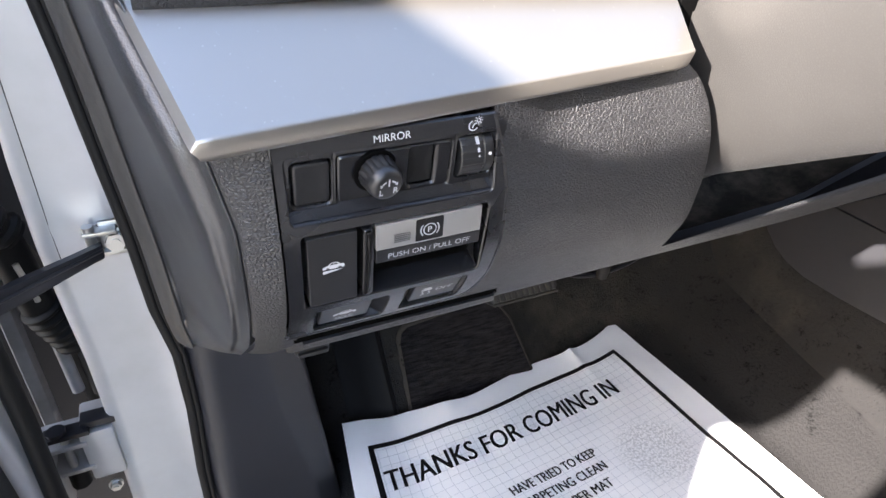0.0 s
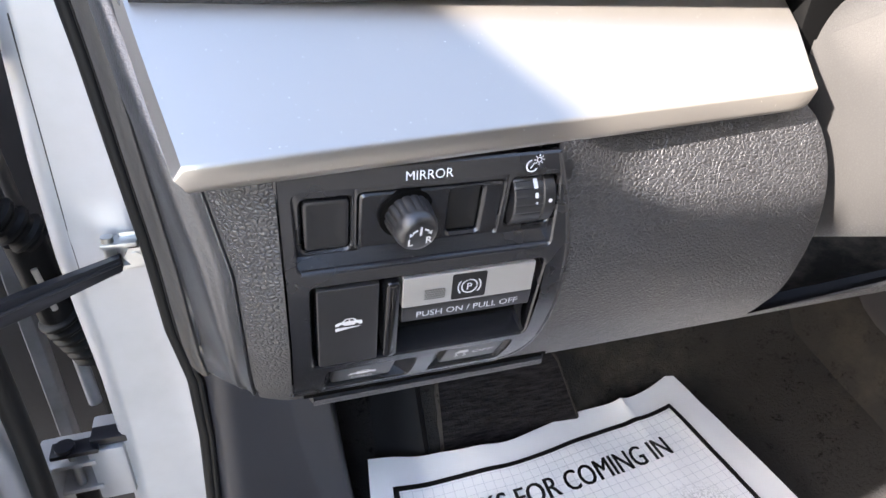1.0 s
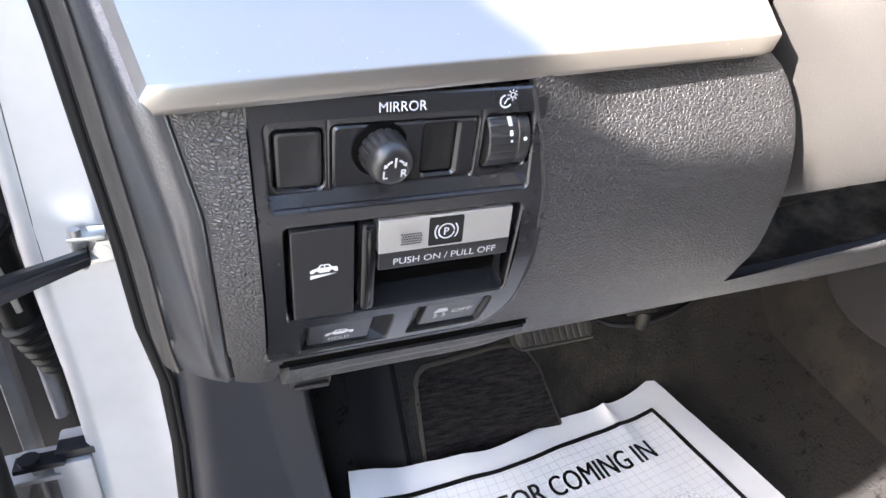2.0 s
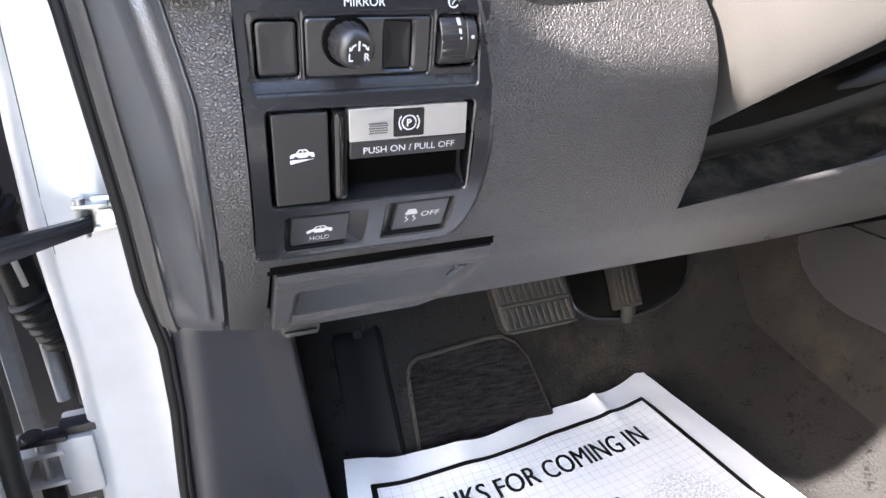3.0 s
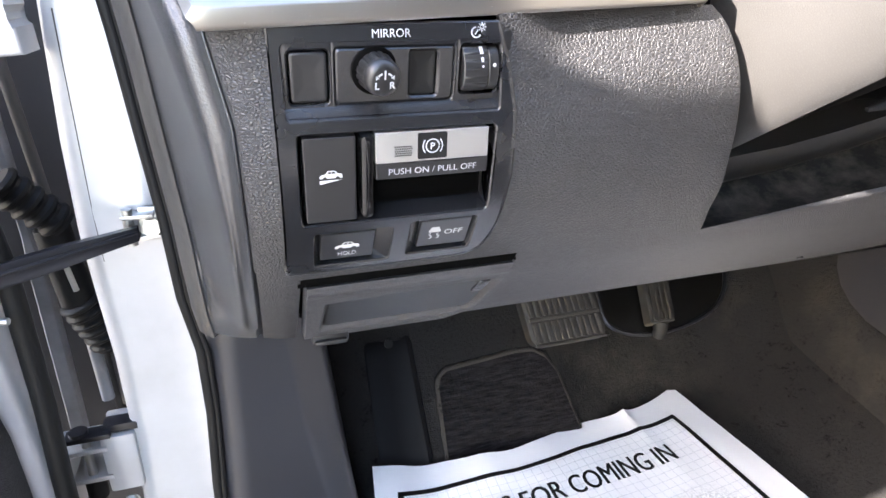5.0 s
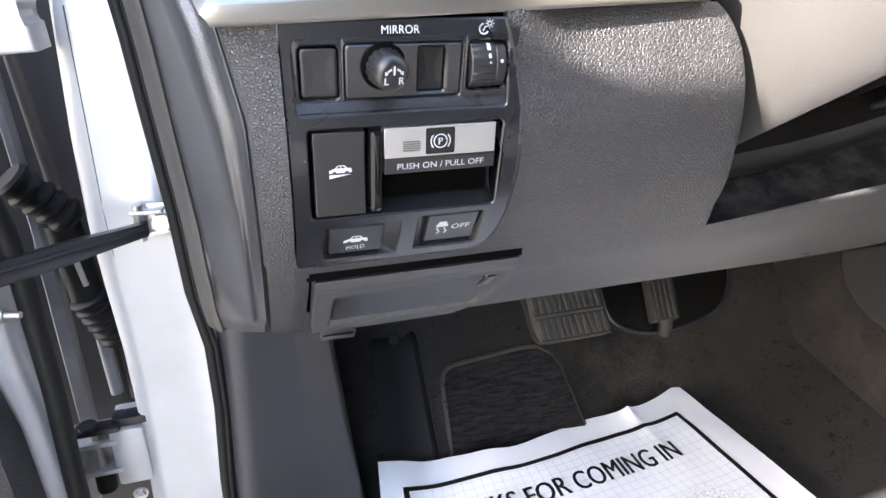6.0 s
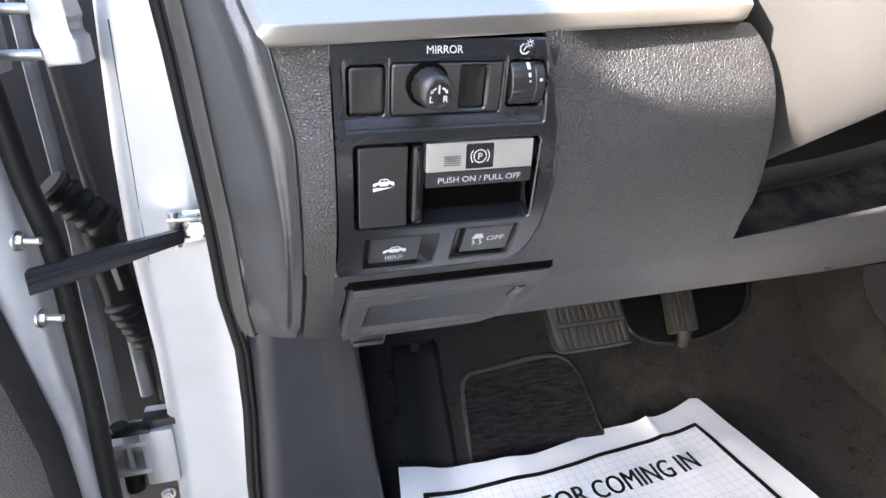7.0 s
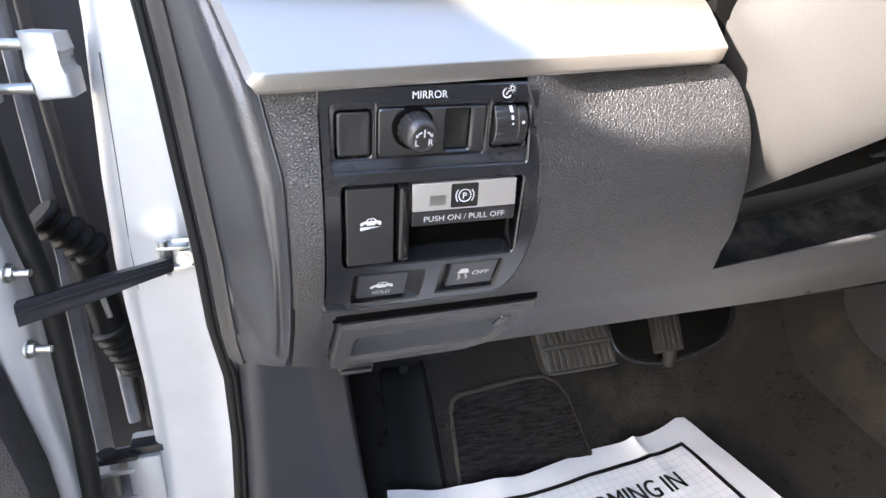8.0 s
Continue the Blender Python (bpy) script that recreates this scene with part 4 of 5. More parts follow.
under("shaft", tube([(0.343, 0.45, 0.52), (0.343, 0.30, 0.60), (0.343, 0.12, 0.70)], 0.03, 14), BLACK, column)

bolster = thing("knee_bolster", 0.75, 0.3, 0.45, "dark grained knee bolster beyond the steering column", "dashboard panel")
under("bolster_pad", box(0.68, 1.3, 0.27, 0.34, 0.53, 0.66, 0.02), LEATHER_FINE, bolster)

# ---- dashboard end: side cover, rubber strip, door seal ----
ZS = [0.36, 0.38, 0.40, 0.43, 0.47, 0.51, 0.55, 0.59, 0.62, 0.64, 0.665, 0.70, 0.75, 0.80]


def edge_curve(z):
    """Where the side cover meets the knee panel and the trim."""
    if z <= 0.62:
        zz = max(z, 0.397)
        return Vector((left_edge(zz) - 0.0015, (depth_at(zz) if zz < 0.575 else depth_at(0.575)) + 0.003 + strip_back(left_edge(zz)).y, zz))
    return Vector((-0.0262 - 0.37 * (z - 0.62), 0.2834 + 0.8 * min(z - 0.62, 0.05), z))


def seal_x(z):
    return float(np.interp(z, [0.1, 0.21, 0.29, 0.353, 0.404, 0.469, 0.551, 0.602, 0.648, 0.8], [-0.072, -0.070, -0.065, -0.065, -0.073, -0.076, -0.083, -0.087, -0.092, -0.11]))


SIDE = Vector((-0.012, -0.01, 0))
end_cover = thing("dash_end_cover", -0.05, 0.4, 0.36, "charcoal plastic end cover of the dashboard with a soft ridge", "trim panel")
rows = []
for k in range(70):
    f = k / 69
    zc, zq = 0.4015 + (0.80 - 0.4015) * f, 0.3840 + (0.80 - 0.3840) * f
    c = edge_curve(zc)
    inn = float(np.interp(zc, [0.6, 0.625], [0.006, 0.0]))
    q = Vector((seal_x(max(zq, 0.372)) + 0.0175, 0.456, zq))
    low = min(1.0, max(0.0, (0.4235 - zc) / 0.008))
    low = low * low * (3 - 2 * low)
    d = q.y - c.y
    k = min(1.0, d / 0.09)
    crest = float(np.interp(zc, [0.40, 0.53, 0.60, 0.64, 0.70], [0.34, 0.33, 0.44, 0.52, 0.55]))
    b0, b1 = (c.x - SIDE.x) / (c.y - SIDE.y), (q.x - SIDE.x) / (q.y - SIDE.y)
    pts = [c + Vector((inn, 0.006, 0))]
    prof = [(0.0, 0.0006), (0.02, -0.0004), (0.045, -0.0004), (0.07, 0.0012), (0.10, 0.0036), (0.13, 0.0062), (0.16, 0.0085)]
    prof += [(0.16 + (crest - 0.16) * a, b) for a, b in ((0.22, 0.0105), (0.42, 0.0112), (0.62, 0.0112), (0.82, 0.0118), (1.0, 0.0135), (1.18, 0.0168), (1.38, 0.0218), (1.6, 0.0290))]
    f0, y0 = prof[-1]
    for a in (0.06, 0.14, 0.25, 0.38, 0.5, 0.62, 0.74, 0.83, 0.89, 0.94, 1.0):
        dip = 0.012 * math.sin(math.pi * a) + 0.004 * math.exp(-((a - 0.9) / 0.05) ** 2)
        prof.append((f0 + (1 - f0) * a, y0 + (d / k - y0) * a + dip))
    for phi, dy in prof:
        flat = d * max(0.0, phi - 0.10) / 0.9 - 0.004 * math.sin(math.pi * phi)
        yy = c.y + k * dy * (1 - low) + flat * low
        b = b0 + (b1 - b0) * phi
        pts.append(Vector((SIDE.x + b * (yy - SIDE.y), yy, zc + (zq - zc) * phi)))
    rows.append(pts)
under("cover", sheet(rows), END_CAP, end_cover)
foot = [rows[0][k] for k in range(len(rows[0]))]
under("bottom_return", sheet([foot, [p + Vector((0.004, 0.03, -0.004)) for p in foot]]), END_CAP, end_cover)
rows = []
for z in [0.381] + ZS[2:]:
    sx = seal_x(z)
    rows.append([Vector((sx + 0.0225, 0.466, z)), Vector((sx + 0.0185, 0.457, z)), Vector((sx + 0.0165, 0.4545, z)), Vector((sx + 0.0145, 0.4550, z)), Vector((sx + 0.0095, 0.461, z)), Vector((sx + 0.0055, 0.468, z)), Vector((sx + 0.0042, 0.474, z)), Vector((sx + 0.0045, 0.490, z))])
strip = thing("pillar_strip", -0.06, 0.46, 0.36, "grey textured rubber edge strip beside the dashboard", "edge strip")
under("strip", sheet(rows), RUBBER_GREY, strip)
seal = thing("door_seal", -0.075, 0.487, -0.05, "black rubber weatherstrip round the door opening", "door seal")
pts = [(seal_x(z), 0.487 - 0.004 * max(0, (0.42 - z)), z) for z in [-0.1, 0.0, 0.1, 0.16, 0.21, 0.25, 0.29, 0.325, 0.353, 0.38, 0.404, 0.44, 0.469, 0.51, 0.551, 0.58, 0.602, 0.648, 0.72, 0.8]]
under("bulb", tube([(x - 0.0018, y, z) for x, y, z in pts], 0.0050, 12), RUBBER, seal)
under("lip", tube([(x + 0.0032, y - 0.004, z) for x, y, z in pts], 0.0022, 8), RUBBER, seal)

# ---- kick panel ----
kick = thing("kick_panel", -0.02, 0.49, 0.0, "dark slate plastic kick panel below the dashboard", "trim panel")
rows = []
for z in [-0.04, 0.02, 0.08, 0.14, 0.172, 0.2, 0.257, 0.3, 0.33, 0.352, 0.362, 0.38, 0.40]:
    le = float(np.interp(z, [0.195, 0.355], [-0.062, -0.0565]))
    cr = float(np.interp(z, [0.0, 0.172, 0.257, 0.357], [0.05, 0.027, 0.012, 0.002]))
    ri = float(np.interp(z, [0.0, 0.165, 0.346], [0.072, 0.052, 0.034]))
    t = 0.012 if z > 0.39 else 0.0
    rows.append([Vector((le - 0.006, 0.492 + t, z)), Vector((le + 0.002, 0.478 + t, z)), Vector((le + 0.008, 0.474 + t, z)), Vector((le + 0.02, 0.4745 + t, z)), Vector(((le + cr) / 2, 0.477 + t, z)), Vector((cr - 0.004, 0.481 + t, z)),
                 Vector((cr, 0.482 + t, z)), Vector((cr + 0.004, 0.486 + t, z)), Vector((ri - 0.004, 0.498 + t, z)), Vector((ri, 0.503 + t, z)), Vector((ri + 0.004, 0.54 + t, z)), Vector((ri + 0.005, 0.93, z))])
under("panel", sheet(rows), KICK, kick)
under("top_return", sheet([rows[-1][:10], [p + Vector((0, 0.04, 0.002)) for p in rows[-1][:10]]]), KICK, kick)

# ---- body pillar with the hinges ----
pillar = thing("hinge_pillar", -0.12, 0.54, -0.1, "silver-white painted door hinge pillar", "car body")


def jamb_edge(z):
    return float(np.interp(z, [0.1, 0.176, 0.244, 0.331, 0.399, 0.451, 0.522, 0.586, 0.64, 0.8], [-0.148, -0.147, -0.144, -0.1445, -0.148, -0.150, -0.1485, -0.145, -0.142, -0.14]))


rows = []
for k in range(120):
    z = -0.12 + 0.95 * k / 119
    e = jamb_edge(z)
    bulge = -0.006 / (1 + math.exp((abs(z - 0.470) - 0.012) / 0.006))
    row = [Vector((-0.055, 0.51, z)), Vector((-0.066, 0.521, z)), Vector((-0.075, 0.5245, z)), Vector((-0.088, 0.5255, z))]
    for f in np.linspace(0.06, 0.94, 16):
        xx = -0.09 + (e + 0.011 + 0.09) * f
        row.append(Vector((xx, 0.5255 + bulge / (1 + math.exp((abs(xx + 0.102) - 0.016) / 0.005)), z)))
    row += [Vector((e + 0.011, 0.527, z)), Vector((e + 0.005, 0.5295, z)), Vector((e + 0.0015, 0.535, z)), Vector((e, 0.544, z)), Vector((e + 0.004, 0.57, z)), Vector((e + 0.012, 0.66, z))]
    rows.append(row)
bm = sheet(rows)
under("pillar_skin", bm, PAINT, pillar)
under("seam_line", tube([(-0.1325, 0.5262, 0.39), (-0.1335, 0.5258, 0.47), (-0.132, 0.5258, 0.56), (-0.131, 0.526, 0.62)], 0.0006, 6), RUBBER_GREY, pillar)
fender = thing("front_wing", -0.2, 0.66, -0.1, "inner side of the front wing, its shadow put into a dark grey", "car body")
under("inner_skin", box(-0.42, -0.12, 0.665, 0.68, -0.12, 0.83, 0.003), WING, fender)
under("edge_strip", tube([(-0.163, 0.61, 0.20), (-0.170, 0.61, 0.40), (-0.1825, 0.60, 0.455), (-0.192, 0.60, 0.575), (-0.20, 0.60, 0.8)], 0.0052, 10), RUBBER_GREY, fender)
rows = []
for z in np.linspace(0.14, 0.82, 20):
    xm = float(np.interp(z, [0.14, 0.25, 0.39, 0.484, 0.572, 0.82], [-0.206, -0.2055, -0.2053, -0.208, -0.211, -0.218]))
    hw = 0.0068 if z < 0.42 else 0.0042
    rows.append([Vector((xm - hw, 0.615, z)), Vector((xm - hw, 0.602, z)), Vector((xm - hw + 0.0015, 0.60, z)), Vector((xm + hw - 0.0015, 0.60, z)), Vector((xm + hw, 0.602, z)), Vector((xm + hw, 0.615, z))])
under("flange", sheet(rows), PRIMER, fender)



def hex_bolt(name, parent, c, axis, r, length, washer=True):
    c, axis = Vector(c), Vector(axis).normalized()
    bms = [tube([c, c + axis * r * 0.9], r, 6)]
    if washer:
        bms.append(tube([c - axis * 0.0012, c + axis * 0.0006], r * 1.35, 18))
    bms.append(tube([c, c + axis * length], r * 0.5, 12))
    return under(name, joined(*bms), STEEL, parent)


strapt = thing("door_check_strap", -0.15, 0.49, 0.44, "black steel door check strap bolted to the pillar", "check strap")
S0, S1 = Vector((-0.1945, 0.4385, 0.4545)), Vector((-0.100, 0.503, 0.4560))
mid = [S0.lerp(S1, f) for f in (0, 0.25, 0.5, 0.75, 1)]
rows = []
for i, p in enumerate(mid):
    h = (0.0085, 0.0085, 0.0082, 0.0066, 0.0055)[i]
    t = 0.0035
    rows.append([p + Vector((0, -t, -h)), p + Vector((0, -t - 0.001, -h + 0.0015)), p + Vector((0, -t - 0.001, h - 0.0015)), p + Vector((0, -t, h)), p + Vector((0, t, h)), p + Vector((0, t, -h))])
under("arm", sheet(rows, True), STRAP, strapt)
under("arm_rib", tube([p + Vector((0, -0.0045, 0.002)) for p in mid], 0.0016, 6), STRAP, strapt)
brk = box(-0.112, -0.080, 0.506, 0.523, 0.4475, 0.4515, 0.001)
brk2 = box(-0.112, -0.088, 0.506, 0.521, 0.4655, 0.4690, 0.001)
under("bracket", joined(brk, brk2, box(-0.101, -0.079, 0.517, 0.5205, 0.446, 0.472, 0.0015)), STEEL, strapt)
under("pivot", tube([(-0.107, 0.511, 0.4435), (-0.107, 0.511, 0.4735)], 0.0042, 14), STEEL, strapt)
hex_bolt("bolt", strapt, (-0.0905, 0.513, 0.4575), (0, -1, 0.05), 0.0078, 0.008)

harness = thing("wiring_boot", -0.18, 0.565, 0.32, "black ribbed rubber wiring boot between pillar and door", "wiring boot")


def bellows(a, b, r, ribs):
    a, b = Vector(a), Vector(b)
    n = ribs * 4
    return tube([a.lerp(b, k / n) for k in range(n + 1)], [r + (0.0022 if k % 4 in (1, 2) else -0.0008) for k in range(n + 1)], 18)


under("upper_bellows", bellows((-0.203, 0.555, 0.492), (-0.168, 0.57, 0.447), 0.0145, 5), RUBBER, harness)
under("sleeve", tube([(-0.177, 0.572, 0.445), (-0.173, 0.570, 0.41), (-0.168, 0.566, 0.376)], 0.0145, 16), RUBBER, harness)
under("lower_bellows", bellows((-0.168, 0.566, 0.378), (-0.150, 0.572, 0.328), 0.0165, 6), RUBBER, harness)
under("conduit", tube([(-0.172, 0.59, 0.35), (-0.168, 0.585, 0.26)], 0.006, 12), PRIMER, harness)
under("conduit", tube([(-0.153, 0.595, 0.34), (-0.150, 0.59, 0.25)], 0.008, 12), RUBBER_GREY, harness)
under("clip_rod", tube([(-0.169, 0.548, 0.432), (-0.163, 0.546, 0.395)], 0.0025, 8), STEEL, harness)

# ---- the open door ----
door = thing("front_door", -0.3, 0.45, 0.05, "open silver front door with a dark grained inner panel", "car door")
rows = []
for k in range(24):
    z = 0.02 + 0.80 * k / 23
    w = float(np.interp(z, [0.02, 0.28, 0.325, 0.367, 0.406, 0.45, 0.48, 0.6, 0.82], [0.006, 0.0065, 0.005, 0.001, -0.0005, 0.0, -0.003, -0.006, -0.010]))
    rows.append([Vector((x + w, y, z)) for x, y in ((-0.196, 0.490), (-0.192, 0.472), (-0.1935, 0.456), (-0.199, 0.4475), (-0.207, 0.444), (-0.215, 0.4425), (-0.226, 0.443), (-0.24, 0.452))])
under("shut_flange", sheet(rows), PAINT, door)
under("weatherstrip", tube([(float(np.interp(z, [0.0, 0.27, 0.35, 0.45, 0.485, 0.515, 0.6, 0.8], [-0.183, -0.181, -0.1785, -0.179, -0.182, -0.188, -0.196, -0.204])), 0.457, z) for z in np.linspace(0.02, 0.8, 40)], 0.0078, 12), RUBBER, door, "black rubber weatherstrip")
under("shell", box(-1.0, -0.215, 0.452, 0.52, 0.02, 0.80, 0.008), PAINT, door)
rows = []
for k in range(24):
    z = 0.02 + 0.80 * k / 23
    e = float(np.interp(z, [0.1, 0.25, 0.33, 0.39, 0.44, 0.50, 0.8], [-0.196, -0.1965, -0.199, -0.2085, -0.217, -0.224, -0.235]))
    rows.append([Vector((x, y, z)) for x, y in ((e, 0.440), (e - 0.001, 0.418), (e - 0.006, 0.409), (e - 0.016, 0.405), (e - 0.04, 0.404), (e - 0.06, 0.402), (e - 0.075, 0.392), (-0.9, 0.39))])
under("inner_panel", sheet(rows), DOOR_TRIM, door, "dark grained vinyl panel")
for x, z in ((-0.1935, 0.4255), (-0.1955, 0.484)):
    hex_bolt("stud", door, (x, 0.441, z), (1, -0.25, 0), 0.0052, 0.015, True)

# hinges
hinge_lo = under("hinge", box(-0.169, -0.139, 0.524, 0.57, 0.195, 0.2570, 0.004), PAINT, door, "painted steel lower hinge")
under("top_leaf", joined(box(-0.196, -0.158, 0.521, 0.538, 0.2575, 0.2625, 0.0015), box(-0.165, -0.135, 0.528, 0.545, 0.2585, 0.2665, 0.0015)), STRAP, hinge_lo)
under("washer", tube([(-0.184, 0.528, 0.2635), (-0.184, 0.528, 0.267)], 0.008, 18), STRAP, hinge_lo)
under("pin", tube([(-0.181, 0.530, 0.215), (-0.181, 0.530, 0.2575)], 0.0042, 12), STEEL, hinge_lo)
under("door_leaf", joined(box(-0.2, -0.163, 0.522, 0.56, 0.2435, 0.2485, 0.0015), box(-0.2, -0.163, 0.522, 0.56, 0.212, 0.217, 0.0015), box(-0.212, -0.196, 0.515, 0.56, 0.15, 0.2485, 0.003)), PAINT, hinge_lo)
under("lower_bushing", tube([(-0.181, 0.532, 0.190), (-0.181, 0.532, 0.2115)], 0.009, 16), RUBBER, hinge_lo)
hex_bolt("hinge_bolt", hinge_lo, (-0.153, 0.524, 0.182), (0, -1, 0), 0.005, 0.006)

out = [(-0.1735, 0.6365), (-0.151, 0.6355), (-0.1485, 0.623), (-0.1525, 0.618), (-0.1525, 0.6135), (-0.1465, 0.6095), (-0.1455, 0.592), (-0.168, 0.5905), (-0.1705, 0.598), (-0.1695, 0.612), (-0.172, 0.6255)]
bm = filled([out])
ext = bmesh.ops.extrude_face_region(bm, geom=bm.faces[:])
for v in bm.verts:
    v.co = Vector((v.co.x, 0.49, v.co.y))
for v in [g for g in ext["geom"] if isinstance(g, bmesh.types.BMVert)]:
    v.co.y = 0.535
bmesh.ops.bevel(bm, geom=[e for e in bm.edges if e.calc_face_angle(0) > 0.5], offset=0.0022, segments=3, affect="EDGES", profile=0.5)
hinge_up = under("hinge", bm, PAINT, door, "painted steel upper hinge")
under("pin", tube([(-0.203, 0.492, 0.5985), (-0.166, 0.497, 0.5985)], 0.0038, 12), STEEL, hinge_up)
under("pin", tube([(-0.203, 0.492, 0.628), (-0.166, 0.497, 0.628)], 0.0038, 12), STEEL, hinge_up)
under("door_leaf", box(-0.212, -0.2, 0.48, 0.53, 0.585, 0.645, 0.003), PRIMER, hinge_up)


# ---- floor things ----
def mat_top(x, y):
    return 0.0768 + 1.55 * max(0.0, y - 0.573) - 0.15 * max(0.0, 0.573 - y) + 0.0075


mat = thing("floor_mat", 0.25, 0.6, 0.1, "dark ribbed carpet floor mat with a pale bound edge", "floor mat")
MATC = [(0.176, 0.50), (0.181, 0.572), (0.184, 0.628), (0.188, 0.634), (0.197, 0.6375), (0.292, 0.6415), (0.316, 0.6405), (0.332, 0.635), (0.344, 0.624), (0.364, 0.578), (0.37, 0.50)]
ring = []
for (x0, y0), (x1, y1) in zip(MATC, MATC[1:]):
    n = max(2, int(math.hypot(x1 - x0, y1 - y0) / 0.006))
    ring += [(x0 + (x1 - x0) * k / n, y0 + (y1 - y0) * k / n) for k in range(n)]
ring.append(MATC[-1])
bm = filled([ring])
for k in range(18):
    bmesh.ops.bisect_plane(bm, geom=bm.verts[:] + bm.edges[:] + bm.faces[:], plane_co=(0, 0.505 + 0.0075 * k, 0), plane_no=(0, 1, 0))
for v in bm.verts:
    v.co.z = mat_top(v.co.x, v.co.y)
under("mat_top", thick(bm, 0.006), MAT, mat)
pts = []
for (x0, y0), (x1, y1) in zip(MATC, MATC[1:]):
    n = max(2, int(math.hypot(x1 - x0, y1 - y0) / 0.006))
    pts += [(x0 + (x1 - x0) * k / n, y0 + (y1 - y0) * k / n) for k in range(n)]
pts.append(MATC[-1])
under("bound_edge", tube([(x, y, mat_top(0, y) + 0.0025 + 0.0006 * noise.noise((x * 300, y * 300, 0))) for x, y in pts], [0.0042 + 0.0007 * math.sin(k * 2.1) for k in range(len(pts))], 8), BINDING, mat, "pale overlocked edge")

rest = thing("footrest", 0.12, 0.6, 0.1, "dark plastic footrest beside the kick panel", "footrest")
rows = []
for k in range(16):
    f = k / 15
    y, z = 0.575 + 0.098 * f, 0.092 + 0.150 * f
    if f > 0.85:
        z -= 0.02 * ((f - 0.85) / 0.15) ** 2
    x0, x1 = 0.094 + 0.002 * f, 0.166 - 0.006 * f
    rows.append([Vector((x0, y + 0.014, z - 0.06)), Vector((x0 + 0.001, y + 0.004, z - 0.006)), Vector((x0 + 0.004, y, z - 0.001)), Vector((x0 + 0.010, y - 0.001, z + 0.0005)), Vector((0.125, y - 0.0005, z - 0.001)), Vector((x1 - 0.015, y - 0.0005, z - 0.001)), Vector((x1 - 0.009, y - 0.002, z + 0.003)),
                 Vector((x1 - 0.004, y - 0.001, z + 0.002)), Vector((x1, y + 0.003, z - 0.004)), Vector((x1 + 0.003, y + 0.014, z - 0.06))])
bm = sheet(rows)
bm.verts.ensure_lookup_table()
n = len(bm.verts)
bm.faces.new([bm.verts[i] for i in range(n - 10, n)])
under("board", bm, FOOT, rest)
under("screw", tube([(0.130, 0.668, 0.219), (0.130, 0.659, 0.224)], 0.0055, 12), RUBBER, rest)

# brake pedal
pedal = thing("brake_pedal", 0.32, 0.575, 0.25, "worn grey rubber brake pedal with upright ribs", "pedal")
PX = Vector((0.995, -0.06, 0.04)).normalized()
PU = Vector((-0.12, 0.52, 0.85)).normalized()
PC = Vector((0.322, 0.574, 0.277))


def on_pedal(a, b, d=0.0):
    n = PU.cross(PX).normalized()
    if n.y > 0:
        n = -n
    return PC + PX * a + PU * b + n * d


backing = under("backing", pad(-0.0485, 0.0485, -0.034, 0.034, 0.013, -0.016, 0.0005, 0.006, on_pedal), PEDAL_BASE, pedal)
for j, (z0, z1) in enumerate(((-0.028, -0.004), (0.003, 0.028))):
    for i in range(11):
        x = -0.0395 + 0.0079 * i
        under("rib", pad(x - 0.0024, x + 0.0024, z0, z1, 0.0012, -0.001, 0.0026, 0.001, on_pedal), PEDAL, pedal)
under("rim", joined(*[pad(a, b, c, e, 0.001, -0.001, 0.0026, 0.0008, on_pedal) for a, b, c, e in ((-0.044, 0.044, -0.0325, -0.0295), (-0.044, 0.044, -0.0022, 0.0012), (-0.044, 0.044, 0.0295, 0.0325))]), PEDAL, pedal)
under("lever", tube([on_pedal(0.0, 0.0, -0.012), PC + Vector((0, 0.06, 0.03)), PC + Vector((0, 0.10, 0.12)), PC + Vector((0, 0.12, 0.26))], 0.011, 10, 0.6), BLACK, pedal)

# accelerator
gas = thing("accelerator_pedal", 0.55, 0.68, 0.16, "narrow worn accelerator pedal on a black base", "pedal")
GX = Vector((0.99, -0.05, 0.02)).normalized()
GU = Vector((0.11, 0.64, 0.77)).normalized()
GC = Vector((0.534, 0.682, 0.206))


def on_gas(a, b, d=0.0):
    n = GU.cross(GX).normalized()
    if n.y > 0:
        n = -n
    return GC + GX * a + GU * b + n * d


under("pad", pad(-0.0205, 0.0205, -0.031, 0.07, 0.004, -0.008, 0.012, 0.003, on_gas), PEDAL, gas)
for i in range(4):
    x = -0.0125 + 0.0083 * i
    under("rib", pad(x - 0.0022, x + 0.0022, -0.027, 0.066, 0.0012, 0.011, 0.0148, 0.001, on_gas), PEDAL, gas)
under("stem", tube([on_gas(0.0, -0.03, 0.002), on_gas(-0.001, -0.040, 0.0), on_gas(-0.002, -0.047, -0.008)], [0.012, 0.010, 0.009], 12), PEDAL_BASE, gas)
base = [(-0.085, 0.10), (-0.085, 0.0), (-0.075, -0.022), (-0.05, -0.037), (-0.01, -0.044), (0.04, -0.040), (0.085, -0.028), (0.115, -0.010), (0.132, 0.02), (0.14, 0.10)]
under("base_plate", flat_shape([base], on_gas, -0.012), PEDAL_WELL, gas)
fine = [(a0 + (a1 - a0) * k / 4, b0 + (b1 - b0) * k / 4) for (a0, b0), (a1, b1) in zip(base, base[1:]) for k in range(4)]
for _ in range(3):
    fine = [fine[0]] + [((p[0] + q[0] + r[0]) / 3, (p[1] + q[1] + r[1]) / 3) for p, q, r in zip(fine, fine[1:], fine[2:])] + [fine[-1]]
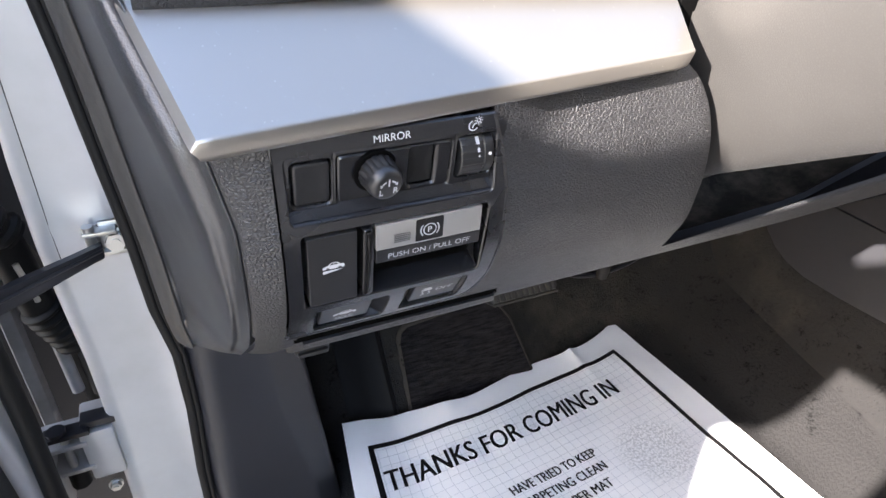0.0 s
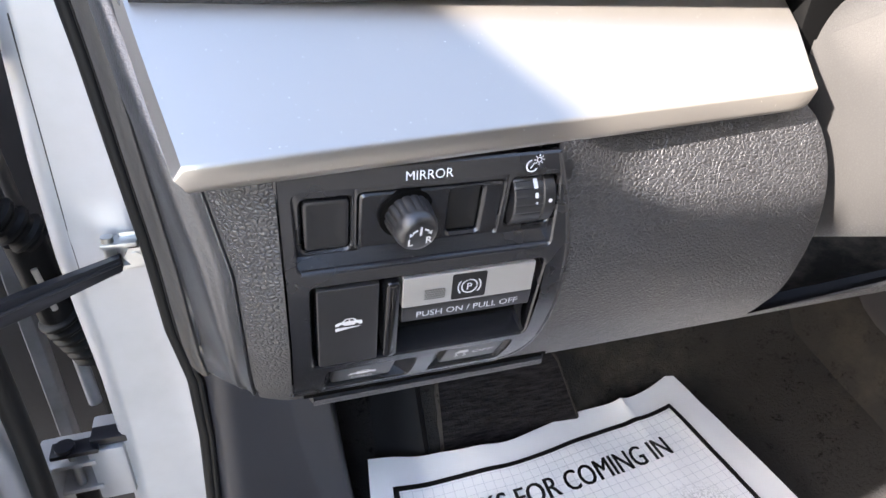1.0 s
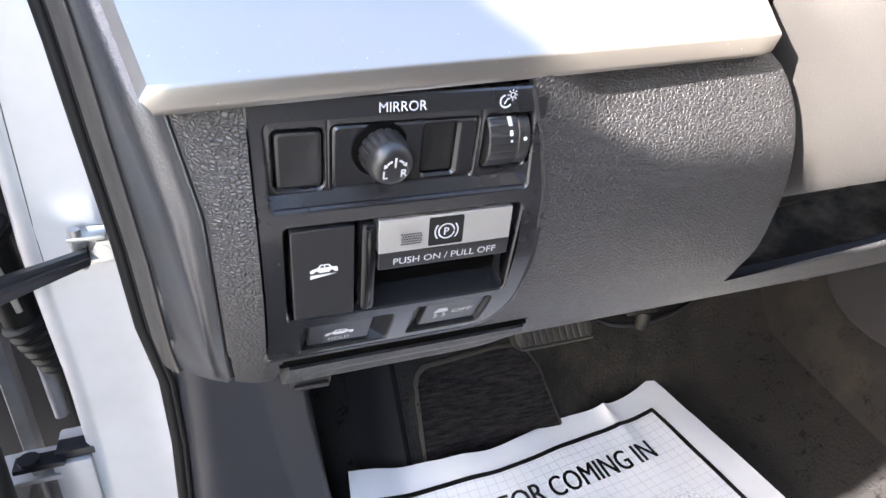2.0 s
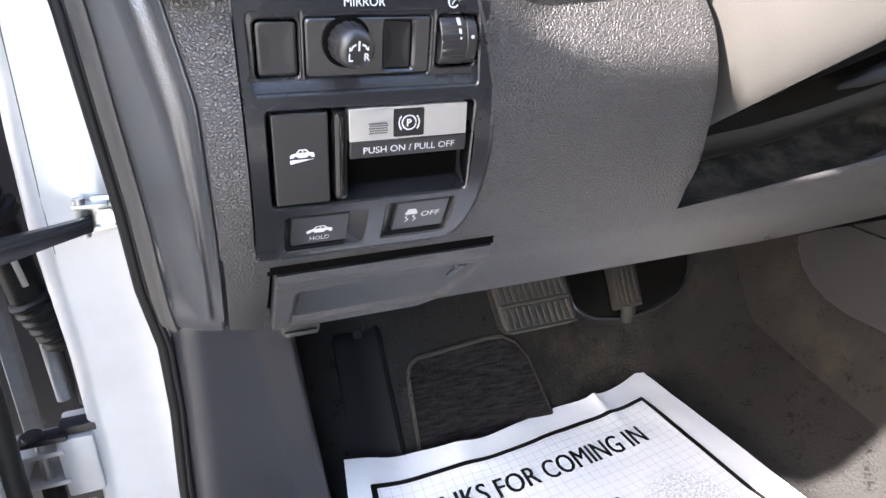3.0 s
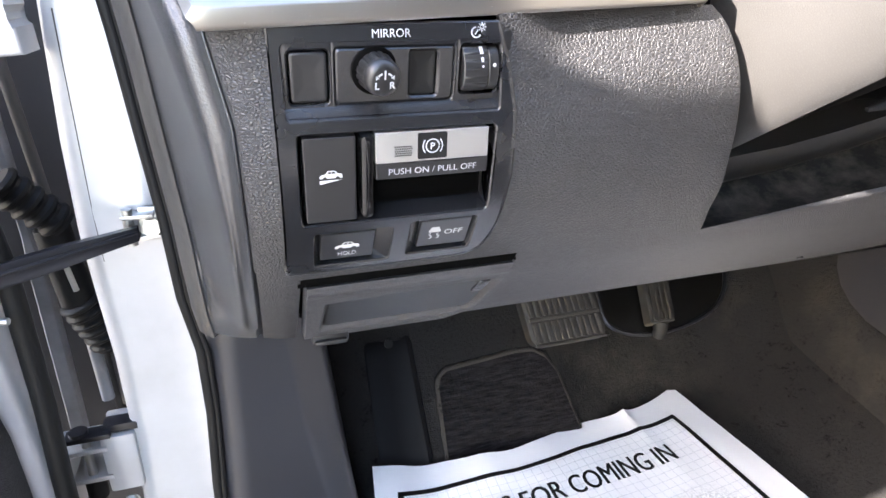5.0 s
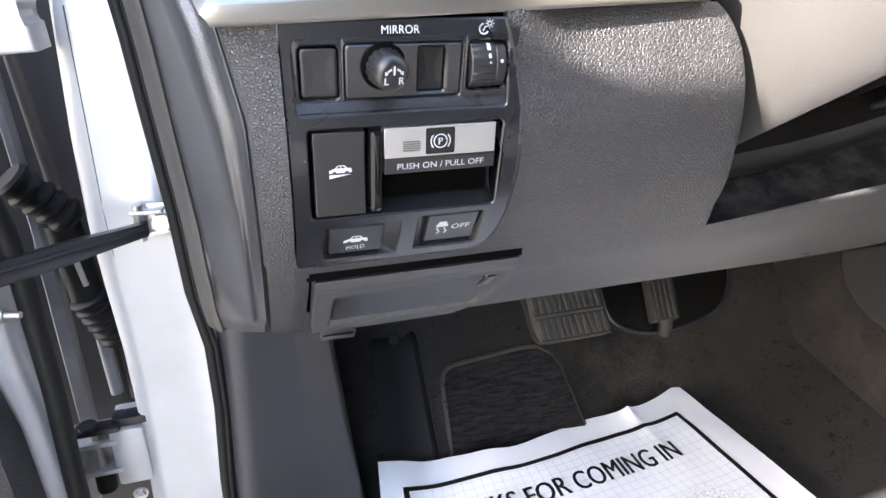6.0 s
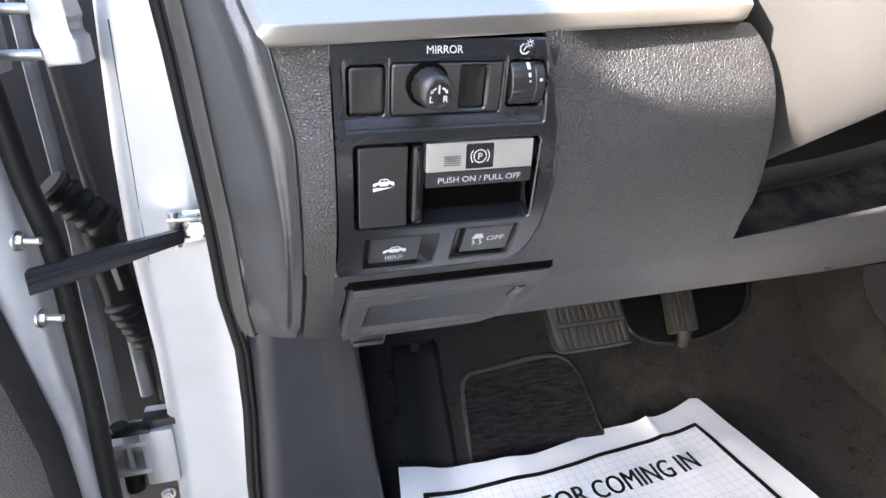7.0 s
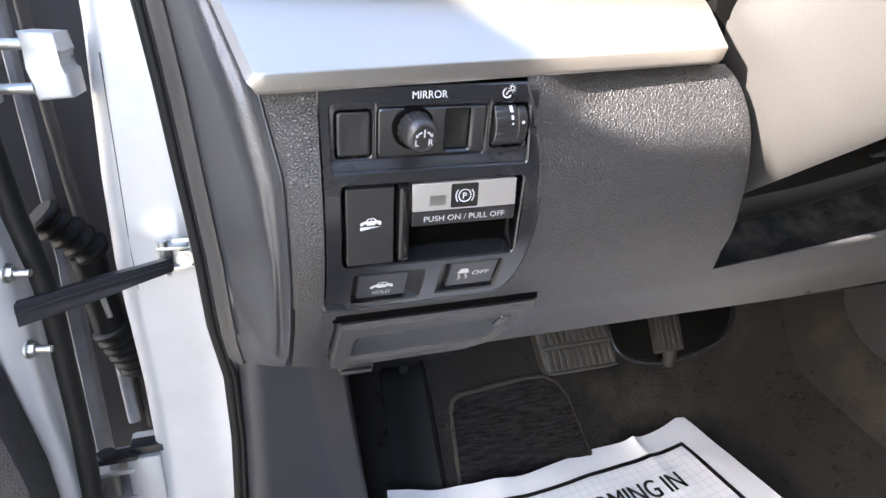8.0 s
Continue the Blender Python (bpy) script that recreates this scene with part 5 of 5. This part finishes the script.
under("base_rim", tube([on_gas(a, b, -0.010) for a, b in fine], 0.0034, 8), STRAP, gas, "glossy black raised rim")

# ---- centre console side ----
console = thing("console_side", 0.7, 0.4, 0.235, "smooth slate-grey plastic side of the centre console", "console")
out = [(-0.9, 0.30), (0.2, 0.262), (0.30, 0.249), (0.36, 0.243), (0.42, 0.2385), (0.47, 0.2375), (0.50, 0.243), (0.525, 0.2545), (0.545, 0.272), (0.557, 0.293), (0.563, 0.32), (0.565, 0.345), (-0.9, 0.345)]
outb = [(-0.9, 0.3475), (0.565, 0.3475), (0.57, 0.42), (0.575, 0.55), (-0.9, 0.62)]


def on_side(a, b, d=0.0):
    return Vector((0.711 - d + 0.06 * max(0, b - 0.3), a, b))


def slab(loop):
    bm = flat_shape([loop], on_side, 0.0)
    rim = sheet([[on_side(a, b, 0) for a, b in loop], [on_side(a, b, -0.002) + Vector((0, 0, 0)) for a, b in loop], [on_side(a, b, -0.03) for a, b in loop]], True)
    return joined(bm, rim)


under("lower_panel", slab(out), CONSOLE, console)
under("upper_panel", slab(outb), CONSOLE, console)

# ---- paper floor mat ----
paper = thing("paper_floor_mat", 0.35, 0.45, 0.05, "white printed paper floor mat, creased at its edges", "paper mat")
PW, PL = 0.455, 0.62
P_TL, P_TR = Vector((0.085, 0.565, 0.112)), Vector((0.537, 0.622, 0.097))


def on_paper(u, v, d=0.0):
    """u metres along the head of the sheet, v metres down from it."""
    f = u / PW
    head = P_TL.lerp(P_TR, f)
    right = Vector((0.232, -0.96, -0.15))
    left = Vector((-0.14, -0.97, -0.10))
    p_r = right * v
    k = min(v, 0.12)
    p_l = left * k + (Vector((0.2, -0.97, -0.12)) * (v - k))
    g = min(1.0, max(0.0, f)) ** 0.8
    p = head + p_l.lerp(p_r, g)
    # sag of the head edge between its corners, and creases
    p.y += -0.022 * math.sin(math.pi * f) * math.exp(-v / 0.12) + 0.006 * math.sin(f * 13) * math.exp(-v / 0.05)
    lift = 0.007 * math.exp(-abs(f - 0.77) / 0.018) * math.exp(-v / 0.045) + 0.004 * math.exp(-((f - 0.3) / 0.05) ** 2) * math.exp(-v / 0.06)
    lift += 0.012 * math.exp(-f / 0.08) * math.exp(-v / 0.06) - 0.006 * math.exp(-((f - 0.14) / 0.06) ** 2) * math.exp(-v / 0.08)
    lift += 0.0016 * noise.noise((u * 22, v * 22, 5)) + 0.0025 * noise.noise((u * 8, v * 8, 9))
    p.z += lift + d
    return p


bm = bmesh.new()
uvl = bm.loops.layers.uv.new("UVMap")
NU, NV = 92, 124
vs = [[bm.verts.new(on_paper(PW * i / NU, PL * j / NV)) for i in range(NU + 1)] for j in range(NV + 1)]
for j in range(NV):
    for i in range(NU):
        fc = bm.faces.new((vs[j][i], vs[j][i + 1], vs[j + 1][i + 1], vs[j + 1][i]))
        for lo, (a, b) in zip(fc.loops, ((i, j), (i + 1, j), (i + 1, j + 1), (i, j + 1))):
            lo[uvl].uv = (PW * a / NU, PL * b / NV)
leaf = under("sheet", bm, PAPER, paper)


def ribbon(a, b, w, d=0.0006):
    """A printed rule from a to b on the sheet."""
    n = int((Vector(b) - Vector(a)).length / 0.005)
    v = Vector((b[0] - a[0], b[1] - a[1])).normalized()
    s = Vector((-v.y, v.x)) * w / 2
    return sheet([[on_paper(a[0] + (b[0] - a[0]) * k / n + s.x, a[1] + (b[1] - a[1]) * k / n + s.y, d), on_paper(a[0] + (b[0] - a[0]) * k / n - s.x, a[1] + (b[1] - a[1]) * k / n - s.y, d)] for k in range(n + 1)])


BU0, BU1, BV = 0.028, 0.410, 0.040
under("printed_border", joined(ribbon((BU0 - 0.003, BV), (BU1 + 0.003, BV), 0.0065), ribbon((BU0, BV), (BU0, 0.60), 0.0065), ribbon((BU1, BV), (BU1, 0.60), 0.0065)), INK, leaf, "black printed border")


def on_print(x, z, d=0.0):
    return on_paper(x, -z, d)


under("headline", joined(*[letters("THANKS FOR COMING IN", 0.0405, on_print, 0.0345 + dx, -0.1035, 0.0007 + 0.0001 * k, width=0.3275) for k, dx in enumerate((-0.0006, 0.0, 0.0006))]), INK, leaf, "bold black headline")
for line, u, v, w in (("HAVE TRIED TO KEEP", 0.148, 0.169, 0.118), ("CARPETING CLEAN", 0.146, 0.190, 0.118), ("PAPER MAT", 0.184, 0.212, 0.070)):
    under("printed_line", joined(*[letters(line, 0.0175, on_print, u + dx, -v, 0.0007 + 0.0001 * k, width=w) for k, dx in enumerate((-0.0004, 0.0004))]), INK, leaf)
